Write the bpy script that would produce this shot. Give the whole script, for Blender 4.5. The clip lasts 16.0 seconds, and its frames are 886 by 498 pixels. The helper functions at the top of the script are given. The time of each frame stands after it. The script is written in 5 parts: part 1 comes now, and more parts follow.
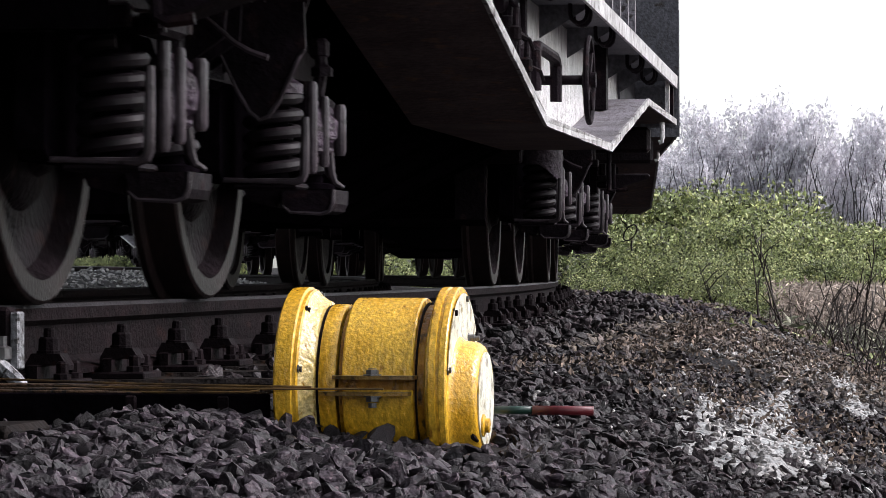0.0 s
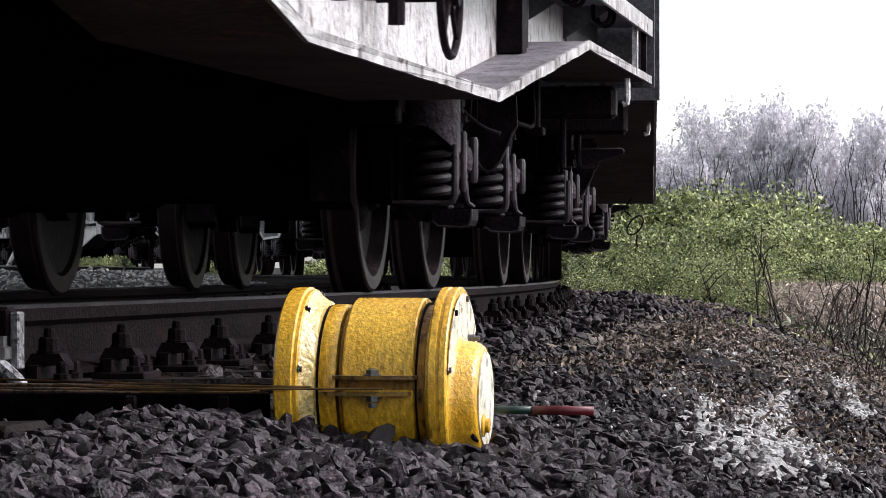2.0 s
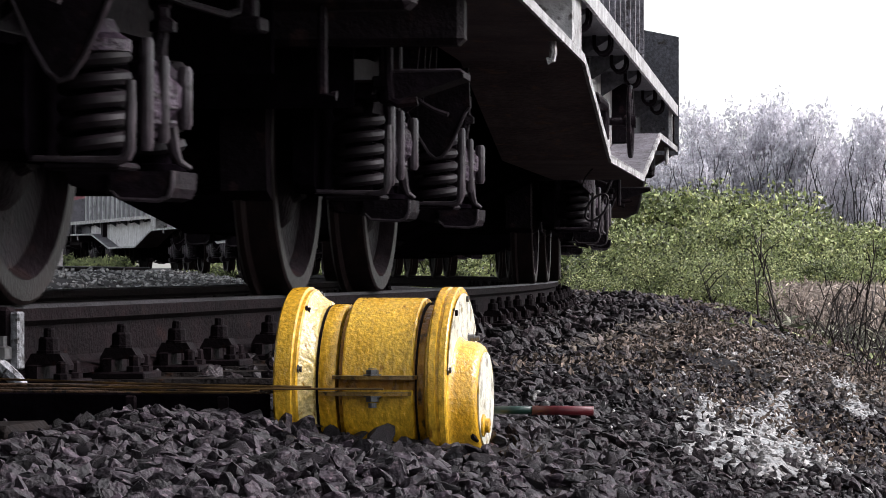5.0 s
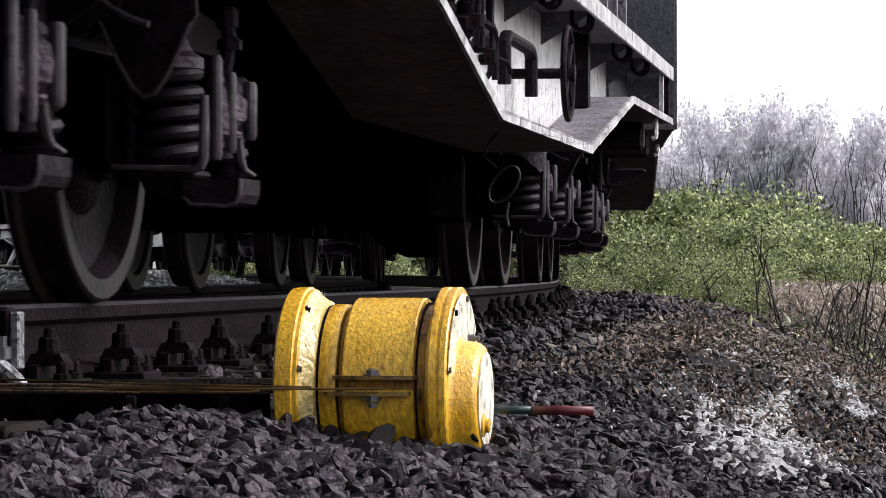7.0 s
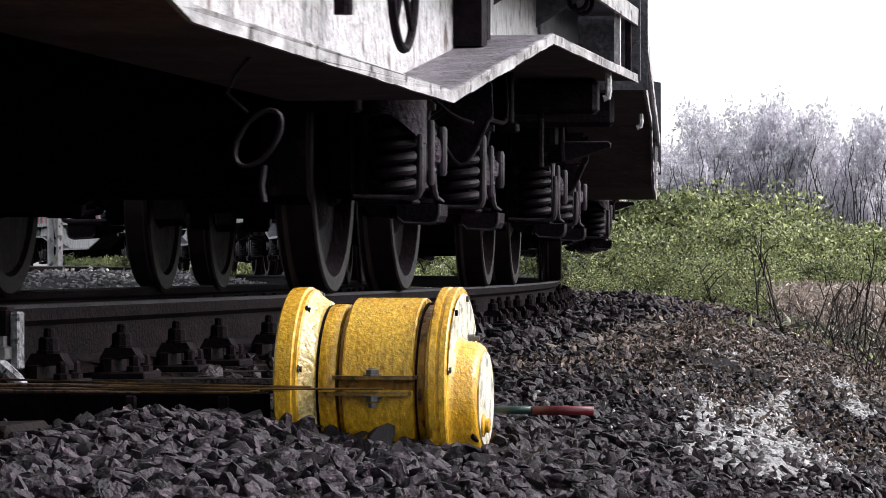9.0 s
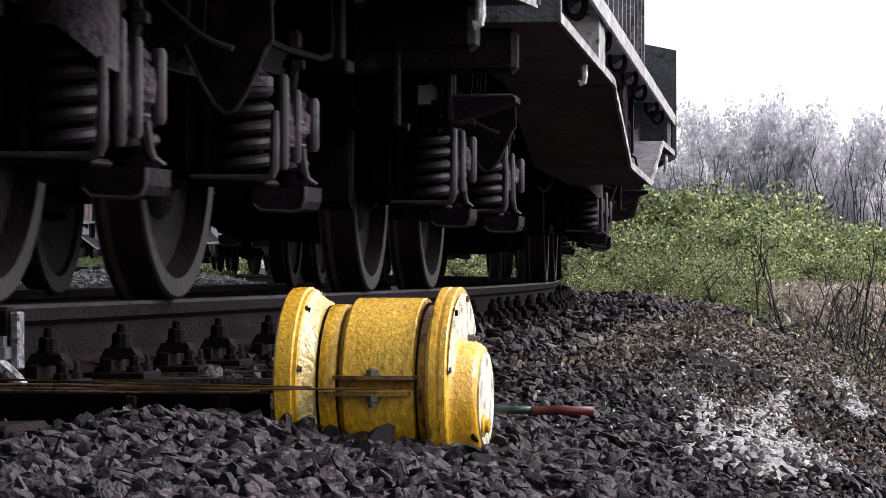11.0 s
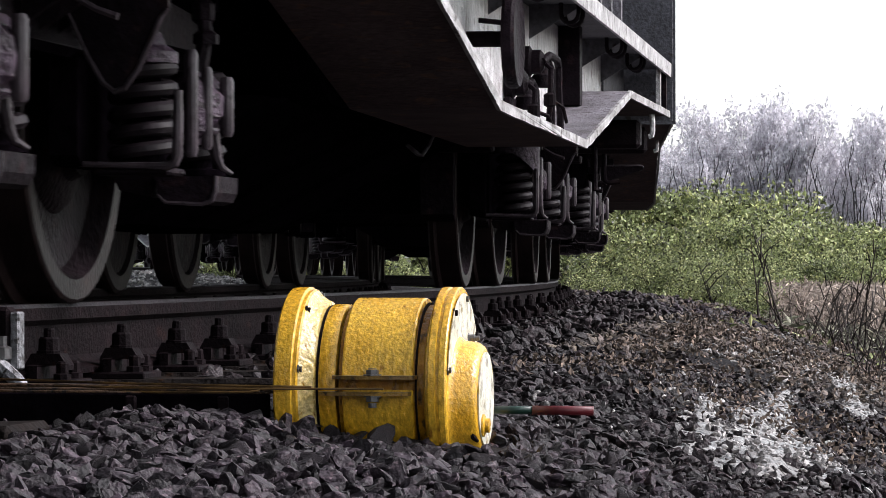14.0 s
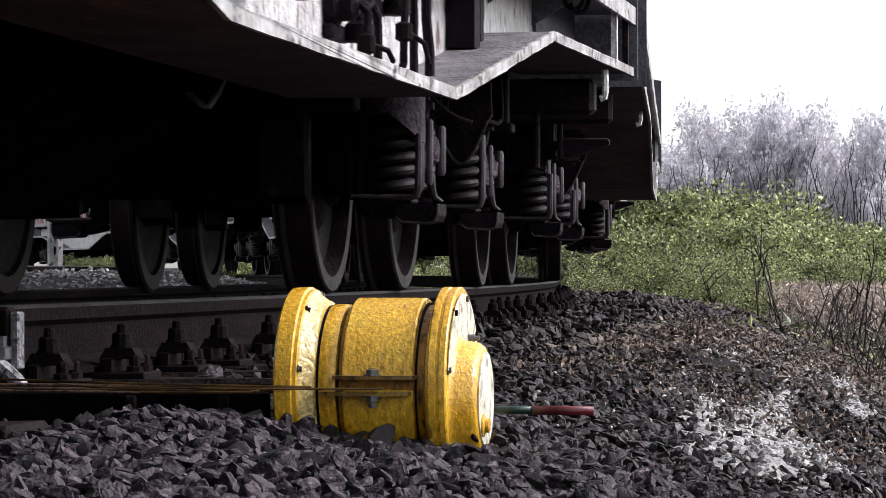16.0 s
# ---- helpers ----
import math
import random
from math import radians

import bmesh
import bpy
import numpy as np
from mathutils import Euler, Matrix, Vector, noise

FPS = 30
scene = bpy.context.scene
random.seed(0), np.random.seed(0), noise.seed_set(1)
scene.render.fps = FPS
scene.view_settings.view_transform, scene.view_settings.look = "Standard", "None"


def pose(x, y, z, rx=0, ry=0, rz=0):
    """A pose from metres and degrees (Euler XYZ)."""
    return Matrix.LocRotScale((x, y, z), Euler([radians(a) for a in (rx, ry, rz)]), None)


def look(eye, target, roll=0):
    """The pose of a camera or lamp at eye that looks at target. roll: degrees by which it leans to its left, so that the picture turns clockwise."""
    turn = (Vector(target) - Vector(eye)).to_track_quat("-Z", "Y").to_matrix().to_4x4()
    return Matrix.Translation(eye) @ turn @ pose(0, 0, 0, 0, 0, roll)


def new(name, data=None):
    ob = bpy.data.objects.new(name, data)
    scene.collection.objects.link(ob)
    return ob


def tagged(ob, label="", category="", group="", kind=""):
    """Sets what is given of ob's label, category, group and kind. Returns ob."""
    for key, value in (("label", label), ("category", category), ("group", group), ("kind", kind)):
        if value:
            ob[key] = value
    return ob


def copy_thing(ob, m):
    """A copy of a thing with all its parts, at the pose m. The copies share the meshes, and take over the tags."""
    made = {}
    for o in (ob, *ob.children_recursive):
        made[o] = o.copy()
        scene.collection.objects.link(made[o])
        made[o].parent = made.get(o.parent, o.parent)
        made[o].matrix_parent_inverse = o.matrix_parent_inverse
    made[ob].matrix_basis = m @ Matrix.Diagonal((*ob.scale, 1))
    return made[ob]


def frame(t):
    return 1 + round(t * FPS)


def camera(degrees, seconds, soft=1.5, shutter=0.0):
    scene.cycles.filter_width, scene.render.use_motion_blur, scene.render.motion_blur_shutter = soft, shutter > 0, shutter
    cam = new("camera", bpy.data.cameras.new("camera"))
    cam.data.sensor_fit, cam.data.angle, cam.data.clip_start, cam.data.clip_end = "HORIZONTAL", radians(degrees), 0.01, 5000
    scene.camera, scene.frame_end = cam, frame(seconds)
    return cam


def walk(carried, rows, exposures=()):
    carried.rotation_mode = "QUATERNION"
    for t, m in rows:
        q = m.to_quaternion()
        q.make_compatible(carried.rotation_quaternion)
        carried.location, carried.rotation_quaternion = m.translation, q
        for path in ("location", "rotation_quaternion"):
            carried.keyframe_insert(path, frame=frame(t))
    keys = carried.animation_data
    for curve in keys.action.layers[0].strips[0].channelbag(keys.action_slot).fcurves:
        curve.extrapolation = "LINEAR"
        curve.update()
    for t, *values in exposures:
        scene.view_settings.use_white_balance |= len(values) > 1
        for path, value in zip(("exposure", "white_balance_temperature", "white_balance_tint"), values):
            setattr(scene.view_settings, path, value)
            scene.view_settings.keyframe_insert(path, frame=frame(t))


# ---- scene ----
# ---------------------------------------------------------------- camera
LENS = 15.31
EYE = Vector((0.0, -3.297, 0.085))
YAW, PITCH = 0.21922, 0.006475
cam = camera(LENS, 16.0, soft=0.6, shutter=0.5)
_to = EYE + 10 * Vector((math.cos(PITCH) * math.cos(YAW), math.cos(PITCH) * math.sin(YAW), math.sin(PITCH)))
CAM_POSE = look(EYE, _to, roll=-0.06)
walk(cam, [(0, CAM_POSE), (16, CAM_POSE)], [(0, 1.3), (16, 1.3)])

# ---------------------------------------------------------------- sky and sun
world = bpy.data.worlds.new("overcast_sky")
scene.world = world
world.use_nodes = True
wn, wl = world.node_tree.nodes, world.node_tree.links
sky = wn.new("ShaderNodeTexSky")
sky.sky_type, sky.sun_disc = "NISHITA", False
sky.sun_elevation, sky.sun_rotation = radians(42), radians(163)
sky.dust_density, sky.air_density, sky.ozone_density = 1.5, 1.0, 2.0
grey = wn.new("ShaderNodeHueSaturation")
grey.inputs["Saturation"].default_value = 0.25
bg = wn["Background"]
bg.inputs["Strength"].default_value = 0.125
wl.new(sky.outputs[0], grey.inputs["Color"])
wl.new(grey.outputs[0], bg.inputs["Color"])
sun_data = bpy.data.lights.new("sun", "SUN")
sun_data.energy, sun_data.angle, sun_data.color = 1.75, radians(22), (1.0, 0.92, 0.985)
sun = new("sun", sun_data)
sun.matrix_world = look((2.5, -8.0, 7.5), (0, 0, 0))


# ---------------------------------------------------------------- materials
def material(name, a, b, rough=0.7, metal=0.0, grain=20.0, stain=2.0, bump=0.3, bump_scale=60.0, third=None, third_at=0.62, streak=False, spread=0.0, leaf=0.0, spec=0.4):
    """Two tones mixed by stains and fine grain, an optional third tone in blotches, and relief."""
    m = bpy.data.materials.new(name)
    m.use_nodes = True
    n, l = m.node_tree.nodes, m.node_tree.links
    bsdf = n["Principled BSDF"]
    geo = n.new("ShaderNodeTexCoord")
    mp = n.new("ShaderNodeMapping")
    l.new(geo.outputs["Object"], mp.inputs[0])
    if streak:
        mp.inputs["Scale"].default_value = (1.0, 1.0, 0.42)

    def tex(scale, detail, src):
        t = n.new("ShaderNodeTexNoise")
        t.inputs["Scale"].default_value, t.inputs["Detail"].default_value = scale, detail
        l.new(src, t.inputs["Vector"])
        return t

    def ramp(src, lo, hi):
        r = n.new("ShaderNodeValToRGB")
        r.color_ramp.elements[0].position, r.color_ramp.elements[1].position = lo, hi
        l.new(src, r.inputs[0])
        return r

    def mix(f, c1, c2, mode="MIX"):
        x = n.new("ShaderNodeMix")
        x.data_type, x.blend_type = "RGBA", mode
        for sock, v in ((x.inputs[0], f), (x.inputs[6], c1), (x.inputs[7], c2)):
            if isinstance(v, (int, float)):
                sock.default_value = v
            elif isinstance(v, tuple):
                sock.default_value = (*v, 1)
            else:
                l.new(v, sock)
        return x.outputs[2]

    big, fine = tex(stain, 5, mp.outputs[0]), tex(grain, 6, mp.outputs[0])
    col = mix(ramp(big.outputs[0], 0.35, 0.65).outputs[0], a, b)
    if third:
        patch = tex(stain * 2.7 + 1.3, 7, mp.outputs[0])
        col = mix(ramp(patch.outputs[0], third_at, third_at + 0.06).outputs[0], col, third)
    col = mix(0.55, col, mix(1.0, col, ramp(fine.outputs[0], 0.3, 0.7).outputs[0], "MULTIPLY"))
    if spread:
        info = n.new("ShaderNodeObjectInfo")
        isle = n.new("ShaderNodeNewGeometry")
        add = n.new("ShaderNodeMath")
        add.operation = "ADD"
        l.new(info.outputs["Random"], add.inputs[0])
        l.new(isle.outputs["Random Per Island"], add.inputs[1])
        fr = n.new("ShaderNodeMath")
        fr.operation = "FRACT"
        l.new(add.outputs[0], fr.inputs[0])
        rg = n.new("ShaderNodeMapRange")
        rg.inputs[3].default_value, rg.inputs[4].default_value = 1.0 - spread, 1.0 + spread
        l.new(fr.outputs[0], rg.inputs[0])
        hs = n.new("ShaderNodeHueSaturation")
        l.new(rg.outputs[0], hs.inputs["Value"])
        l.new(col, hs.inputs["Color"])
        col = hs.outputs[0]
    l.new(col, bsdf.inputs["Base Color"])
    rr = n.new("ShaderNodeMapRange")
    rr.inputs[3].default_value, rr.inputs[4].default_value = max(rough - 0.15, 0.05), min(rough + 0.15, 1)
    l.new(fine.outputs[0], rr.inputs[0])
    l.new(rr.outputs[0], bsdf.inputs["Roughness"])
    bsdf.inputs["Metallic"].default_value = metal
    bsdf.inputs["Specular IOR Level"].default_value = spec
    if leaf:
        tr = n.new("ShaderNodeBsdfTranslucent")
        mx = n.new("ShaderNodeMixShader")
        mx.inputs[0].default_value = leaf
        l.new(col, tr.inputs["Color"])
        l.new(bsdf.outputs[0], mx.inputs[1])
        l.new(tr.outputs[0], mx.inputs[2])
        l.new(mx.outputs[0], n["Material Output"].inputs["Surface"])
    if bump:
        bt = tex(bump_scale, 4, geo.outputs["Object"])
        bn = n.new("ShaderNodeBump")
        bn.inputs["Strength"].default_value, bn.inputs["Distance"].default_value = min(bump, 1.0), 0.6 / bump_scale
        l.new(bt.outputs[0], bn.inputs["Height"])
        l.new(bn.outputs[0], bsdf.inputs["Normal"])
    return m


M_white = material("weathered_white_paint", (0.86, 0.84, 0.85), (0.58, 0.555, 0.555), 0.36, 0.0, 45, 6.0, 1.0, 32, third=(0.20, 0.155, 0.135), third_at=0.60, streak=True)
M_grey = material("grey_blue_paint", (0.13, 0.128, 0.145), (0.08, 0.078, 0.088), 0.6, 0.0, 45, 5, 0.6, 60, third=(0.05, 0.043, 0.04), spec=0.2)
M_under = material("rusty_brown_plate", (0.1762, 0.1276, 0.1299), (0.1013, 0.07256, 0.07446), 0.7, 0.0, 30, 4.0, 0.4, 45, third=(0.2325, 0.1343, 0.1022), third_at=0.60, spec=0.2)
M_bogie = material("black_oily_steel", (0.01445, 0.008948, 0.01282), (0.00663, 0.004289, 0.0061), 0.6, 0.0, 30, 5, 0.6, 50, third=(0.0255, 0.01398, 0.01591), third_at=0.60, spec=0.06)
# Near-black steel: shade under the wagons put into the colour; trough plate too.
M_shadeblack = material("shaded_black_steel", (0.005569, 0.004006, 0.005791), (0.003095, 0.002237, 0.003218), 0.8, 0.0, 30, 5, 0.5, 40, spec=0.0)
M_box = material("dusty_axlebox_steel", (0.1159, 0.07865, 0.1148), (0.03024, 0.01945, 0.02871), 0.45, 0.0, 40, 14, 1.0, 60, third=(0.01512, 0.008879, 0.01223), third_at=0.56, spec=0.25)
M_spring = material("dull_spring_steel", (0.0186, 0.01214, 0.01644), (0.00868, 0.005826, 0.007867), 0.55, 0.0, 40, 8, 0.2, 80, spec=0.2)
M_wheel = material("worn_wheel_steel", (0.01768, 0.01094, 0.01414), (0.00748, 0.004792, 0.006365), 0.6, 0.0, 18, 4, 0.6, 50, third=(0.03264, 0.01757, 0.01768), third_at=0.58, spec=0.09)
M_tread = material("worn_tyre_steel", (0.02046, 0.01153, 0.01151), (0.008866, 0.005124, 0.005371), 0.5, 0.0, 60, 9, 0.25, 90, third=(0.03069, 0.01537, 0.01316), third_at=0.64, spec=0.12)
M_shroud = material("pale_dusty_shroud_steel", (0.1125, 0.08352, 0.1092), (0.05625, 0.04176, 0.0546), 0.55, 0.0, 60, 9, 0.9, 50, third=(0.02625, 0.01762, 0.02106), third_at=0.60, spec=0.15)
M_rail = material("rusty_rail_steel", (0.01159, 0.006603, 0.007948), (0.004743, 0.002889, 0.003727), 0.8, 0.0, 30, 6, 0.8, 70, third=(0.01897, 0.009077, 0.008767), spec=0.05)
M_railtop = material("worn_rail_head_steel", (0.03825, 0.0336, 0.03825), (0.01657, 0.0147, 0.01625), 0.5, 0.3, 40, 5, 0.6, 70, spec=0.12)
M_wood = material("tarred_sleeper_timber", (0.0165, 0.0115, 0.0098), (0.0075, 0.0058, 0.0055), 0.8, 0.0, 40, 6, 0.8, 30, third=(0.042, 0.020, 0.010), third_at=0.62, spec=0.10)
M_clip = material("dark_rusted_fastening", (0.01147, 0.006655, 0.00831), (0.00527, 0.003328, 0.00442), 0.75, 0.0, 40, 12, 0.5, 80, third=(0.0306, 0.01198, 0.009724), spec=0.06)
M_stone = material("dark_ballast_stone", (0.0400, 0.0278, 0.0365), (0.0098, 0.0066, 0.0090), 0.62, 0.0, 110, 34, 1.0, 62, third=(0.1050, 0.0750, 0.0860), third_at=0.60, spread=0.8, spec=0.35)
# Darker, browner copy of the ballast stone: wagon shade put into the colour.
M_stone_shade = material("shaded_ballast_stone", (0.0270, 0.0180, 0.0215), (0.0070, 0.0046, 0.0056), 0.6, 0.0, 110, 34, 1.0, 62, third=(0.0700, 0.0490, 0.0500), third_at=0.61, spread=0.8, spec=0.3)
# Lighter worn steel; on rims and edges it puts highlights into the colour.
M_wornbright = material("worn_highlight_steel", (0.0850, 0.0660, 0.0790), (0.0330, 0.0255, 0.0300), 0.4, 0.0, 40, 10, 0.25, 80, third=(0.0150, 0.0105, 0.0115), third_at=0.60, spec=0.3)
M_earth = material("dirty_ballast_earth", (0.018, 0.01512, 0.01575), (0.009, 0.00756, 0.00825), 0.85, 0.0, 18, 0.7, 1.0, 25, third=(0.0375, 0.02808, 0.0255), third_at=0.60, spec=0.12)
M_stone_brown = material("brown_ballast_stone", (0.1353, 0.1082, 0.09676), (0.0369, 0.02952, 0.02788), 0.7, 0.0, 60, 3, 1.0, 55, third=(0.1517, 0.123, 0.0943), third_at=0.50, spread=0.85, spec=0.3)
M_rib = material("pale_grey_paint", (0.27, 0.255, 0.285), (0.135, 0.127, 0.14), 0.6, 0.0, 45, 6, 0.9, 50, third=(0.075, 0.062, 0.064), third_at=0.58)
M_sand = material("pale_wet_sand", (0.3647, 0.3514, 0.3381), (0.1591, 0.1492, 0.1425), 0.28, 0.0, 30, 9, 1.0, 30, third=(0.03978, 0.03448, 0.03315), third_at=0.60)
M_yellow = material("yellow_enamel", (0.90, 0.535, 0.050), (0.80, 0.415, 0.018), 0.22, 0.0, 130, 9, 0.6, 170, third=(0.34, 0.150, 0.010), third_at=0.655, streak=True, spec=0.75)
# Deeper and browner than the shells, for the core between them.
M_amber = material("deep_amber_enamel", (0.52, 0.25, 0.012), (0.28, 0.115, 0.008), 0.3, 0.0, 60, 14, 0.6, 90, third=(0.07, 0.036, 0.010), third_at=0.60, streak=True)
# Paler yellow: the sky's highlight on the bevel put into the colour.
M_bevel = material("highlight_yellow_enamel", (0.8924, 0.704, 0.3312), (0.8342, 0.5808, 0.144), 0.25, 0.0, 90, 18, 0.8, 90, third=(0.485, 0.2376, 0.0216), third_at=0.63, spec=0.7)
M_lug = material("stained_yellow_enamel", (0.36, 0.20, 0.025), (0.12, 0.066, 0.018), 0.4, 0.0, 60, 20, 0.6, 100, third=(0.05, 0.032, 0.016), third_at=0.55)
M_rustbar = material("rusty_flat_bar", (0.075, 0.042, 0.022), (0.026, 0.017, 0.012), 0.7, 0.0, 50, 14, 0.9, 80, third=(0.012, 0.010, 0.009), third_at=0.56, spec=0.15)
M_edge = material("chipped_white_edge", (0.60, 0.59, 0.59), (0.30, 0.285, 0.28), 0.5, 0.0, 16, 5.0, 0.6, 25, third=(0.07, 0.055, 0.05), third_at=0.58)
# Pale cream for the upper end face and the cap's disc.
M_cream = material("pale_cream", (0.86, 0.83, 0.70), (0.72, 0.68, 0.52), 0.3, 0.0, 30, 9, 0.6, 60, third=(0.55, 0.42, 0.12), third_at=0.66)
M_clampgrey = material("scuffed_pale_steel", (0.42, 0.43, 0.46), (0.12, 0.12, 0.125), 0.5, 0.2, 40, 25, 0.8, 90, third=(0.04, 0.035, 0.035), third_at=0.54)
M_bolt = material("zinc_bolt_steel", (0.1837, 0.1837, 0.189), (0.084, 0.07875, 0.07875), 0.4, 0.6, 40, 20, 0.2, 80)
M_red = material("dark_red_rod_paint", (0.14, 0.012, 0.018), (0.09, 0.01, 0.014), 0.4, 0, 40, 20, 0.2, 60)
M_green = material("dark_green_rod_paint", (0.012, 0.05, 0.035), (0.01, 0.03, 0.025), 0.4, 0, 40, 20, 0.2, 60)
M_leaf = material("bush_leaves", (0.370, 0.420, 0.178), (0.132, 0.168, 0.068), 0.5, 0, 8, 0.6, 0.0, third=(0.52, 0.53, 0.24), third_at=0.56, spread=0.97, leaf=0.18)
# Twigs lightened: the overexposed look of the far trees is in the colour.
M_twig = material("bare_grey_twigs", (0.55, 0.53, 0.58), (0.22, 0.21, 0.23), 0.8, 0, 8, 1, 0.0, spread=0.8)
M_stalk = material("dry_stalks", (0.055, 0.042, 0.034), (0.022, 0.017, 0.015), 0.85, 0, 8, 1, 0.0, spread=0.4)
M_cable = material("brown_wire", (0.22, 0.125, 0.040), (0.085, 0.050, 0.022), 0.5, 0.1, 40, 9, 0.1, 80)
M_gravel = material("pale_gravel", (0.4352, 0.4185, 0.4101), (0.2009, 0.1925, 0.1883), 0.8, 0, 30, 5, 0.5, 30, spread=0.7)
M_trunk = material("dark_bark", (0.045, 0.042, 0.047), (0.022, 0.021, 0.023), 0.85, 0, 8, 1, 0.3, 20, spread=0.3)
# Near-white tufts: bright sky glare among the twigs put into the colour.
M_glaretuft = material("glare_white_tufts", (0.96, 0.94, 0.98), (0.84, 0.82, 0.87), 0.9, 0, 8, 1, 0.0, spread=0.22, leaf=0.6)
M_dry = material("dry_grass", (0.66, 0.56, 0.48), (0.34, 0.275, 0.23), 0.9, 0, 8, 1, 0.0, spread=0.6, leaf=0.2)
M_deadleaf = material("brown_dead_leaves", (0.23, 0.17, 0.13), (0.10, 0.075, 0.058), 0.85, 0, 8, 3, 0.0, spread=0.7)
M_verge = material("pale_grass", (0.50, 0.50, 0.38), (0.28, 0.285, 0.19), 0.8, 0, 8, 1, 0.0, spread=0.5)
M_pale = material("pale_wet_stone", (0.561, 0.5397, 0.527), (0.238, 0.221, 0.2125), 0.35, 0.0, 50, 14, 1.0, 60, third=(0.0595, 0.051, 0.051), third_at=0.58, spread=0.6)
M_mast = material("galvanised_mast", (0.62, 0.60, 0.60), (0.30, 0.285, 0.285), 0.6, 0.1, 12, 3, 0.8, 20, third=(0.10, 0.09, 0.09), third_at=0.58)
M_farred = material("faded_red_paint", (0.42, 0.15, 0.17), (0.30, 0.10, 0.12), 0.6, 0, 6, 1, 0.1, 10)
M_farwhite = material("far_white_paint", (0.7, 0.7, 0.7), (0.5, 0.5, 0.5), 0.6, 0, 6, 1, 0.1, 10)


# ---------------------------------------------------------------- mesh helpers
def thing(name, label, category, group="", kind=""):
    return tagged(new(name), label, category, group, kind)


def part(name, bm, mat, parent=None, label="", smooth=False):
    if smooth:
        for e in bm.edges:
            if len(e.link_faces) == 2 and e.calc_face_angle(0) > 0.55:
                e.smooth = False
    me = bpy.data.meshes.new(name)
    bm.to_mesh(me)
    bm.free()
    me.materials.append(mat)
    for p in me.polygons:
        p.use_smooth = smooth
    ob = new(name, me)
    ob.parent = parent
    if label:
        ob["label"] = label
    return ob


def box(bm, x0, x1, y0, y1, z0, z1, bevel=0.0, m=None):
    r = bmesh.ops.create_cube(bm, size=1)
    vs = r["verts"]
    for v in vs:
        v.co = Vector((x0 + (v.co.x + 0.5) * (x1 - x0), y0 + (v.co.y + 0.5) * (y1 - y0), z0 + (v.co.z + 0.5) * (z1 - z0)))
    if bevel:
        es = list({e for v in vs for e in v.link_edges})
        out = bmesh.ops.bevel(bm, geom=es, offset=bevel, segments=1, affect="EDGES", profile=0.5)
        vs = list({v for f in out["faces"] for v in f.verts})
    if m is not None:
        for v in vs:
            v.co = m @ v.co
    return bm


def prism(bm, pts, axis, a, b):
    """Extrude the outline pts (two coordinates each) along axis from a to b."""
    def place(p, h):
        return {"x": (h, p[0], p[1]), "y": (p[0], h, p[1]), "z": (p[0], p[1], h)}[axis]
    lo = [bm.verts.new(place(p, a)) for p in pts]
    hi = [bm.verts.new(place(p, b)) for p in pts]
    k = len(pts)
    fs = [bm.faces.new(lo), bm.faces.new(hi[::-1])]
    for i in range(k):
        fs.append(bm.faces.new((lo[i], hi[i], hi[(i + 1) % k], lo[(i + 1) % k])))
    bmesh.ops.recalc_face_normals(bm, faces=fs)
    return bm


def turned(bm, profile, seg=32, m=None, caps=True):
    """Turn a profile of (radius, height) about z."""
    rings = []
    for r, h in profile:
        rings.append([bm.verts.new((r * math.cos(2 * math.pi * i / seg), r * math.sin(2 * math.pi * i / seg), h)) for i in range(seg)])
    fs = []
    for a, b in zip(rings, rings[1:]):
        for i in range(seg):
            fs.append(bm.faces.new((a[i], a[(i + 1) % seg], b[(i + 1) % seg], b[i])))
    if caps:
        fs += [bm.faces.new(rings[0][::-1]), bm.faces.new(rings[-1])]
    bmesh.ops.recalc_face_normals(bm, faces=fs)
    if m is not None:
        for ring in rings:
            for v in ring:
                v.co = m @ v.co
    return bm


def tube(bm, path, radius, seg=8, closed=False):
    """Sweep a round section along a list of points."""
    path = [Vector(p) for p in path]
    rings = []
    n = len(path)
    side = None
    for i, p in enumerate(path):
        a = path[(i - 1) % n] if (closed or i) else p
        b = path[(i + 1) % n] if (closed or i < n - 1) else p
        d = (b - a).normalized()
        if side is None:
            side = d.cross(Vector((0, 0, 1)) if abs(d.z) < 0.9 else Vector((1, 0, 0))).normalized()
        side = (side - d * side.dot(d)).normalized()
        up = d.cross(side)
        r = radius[i] if isinstance(radius, (list, tuple)) else radius
        rings.append([bm.verts.new(p + r * (math.cos(2 * math.pi * j / seg) * side + math.sin(2 * math.pi * j / seg) * up)) for j in range(seg)])
    pairs = list(zip(rings, rings[1:])) + ([(rings[-1], rings[0])] if closed else [])
    fs = []
    for a, b in pairs:
        for j in range(seg):
            fs.append(bm.faces.new((a[j], a[(j + 1) % seg], b[(j + 1) % seg], b[j])))
    if not closed:
        fs += [bm.faces.new(rings[0][::-1]), bm.faces.new(rings[-1])]
    bmesh.ops.recalc_face_normals(bm, faces=fs)
    return bm


def helix(cx, cy, z0, z1, r, turns, per=20):
    return [(cx + r * math.cos(2 * math.pi * i / per), cy + r * math.sin(2 * math.pi * i / per), z0 + (z1 - z0) * i / (turns * per)) for i in range(int(turns * per) + 1)]


# ---------------------------------------------------------------- the line of the track: an arc, bending away from the camera
CURVE = 0.0069


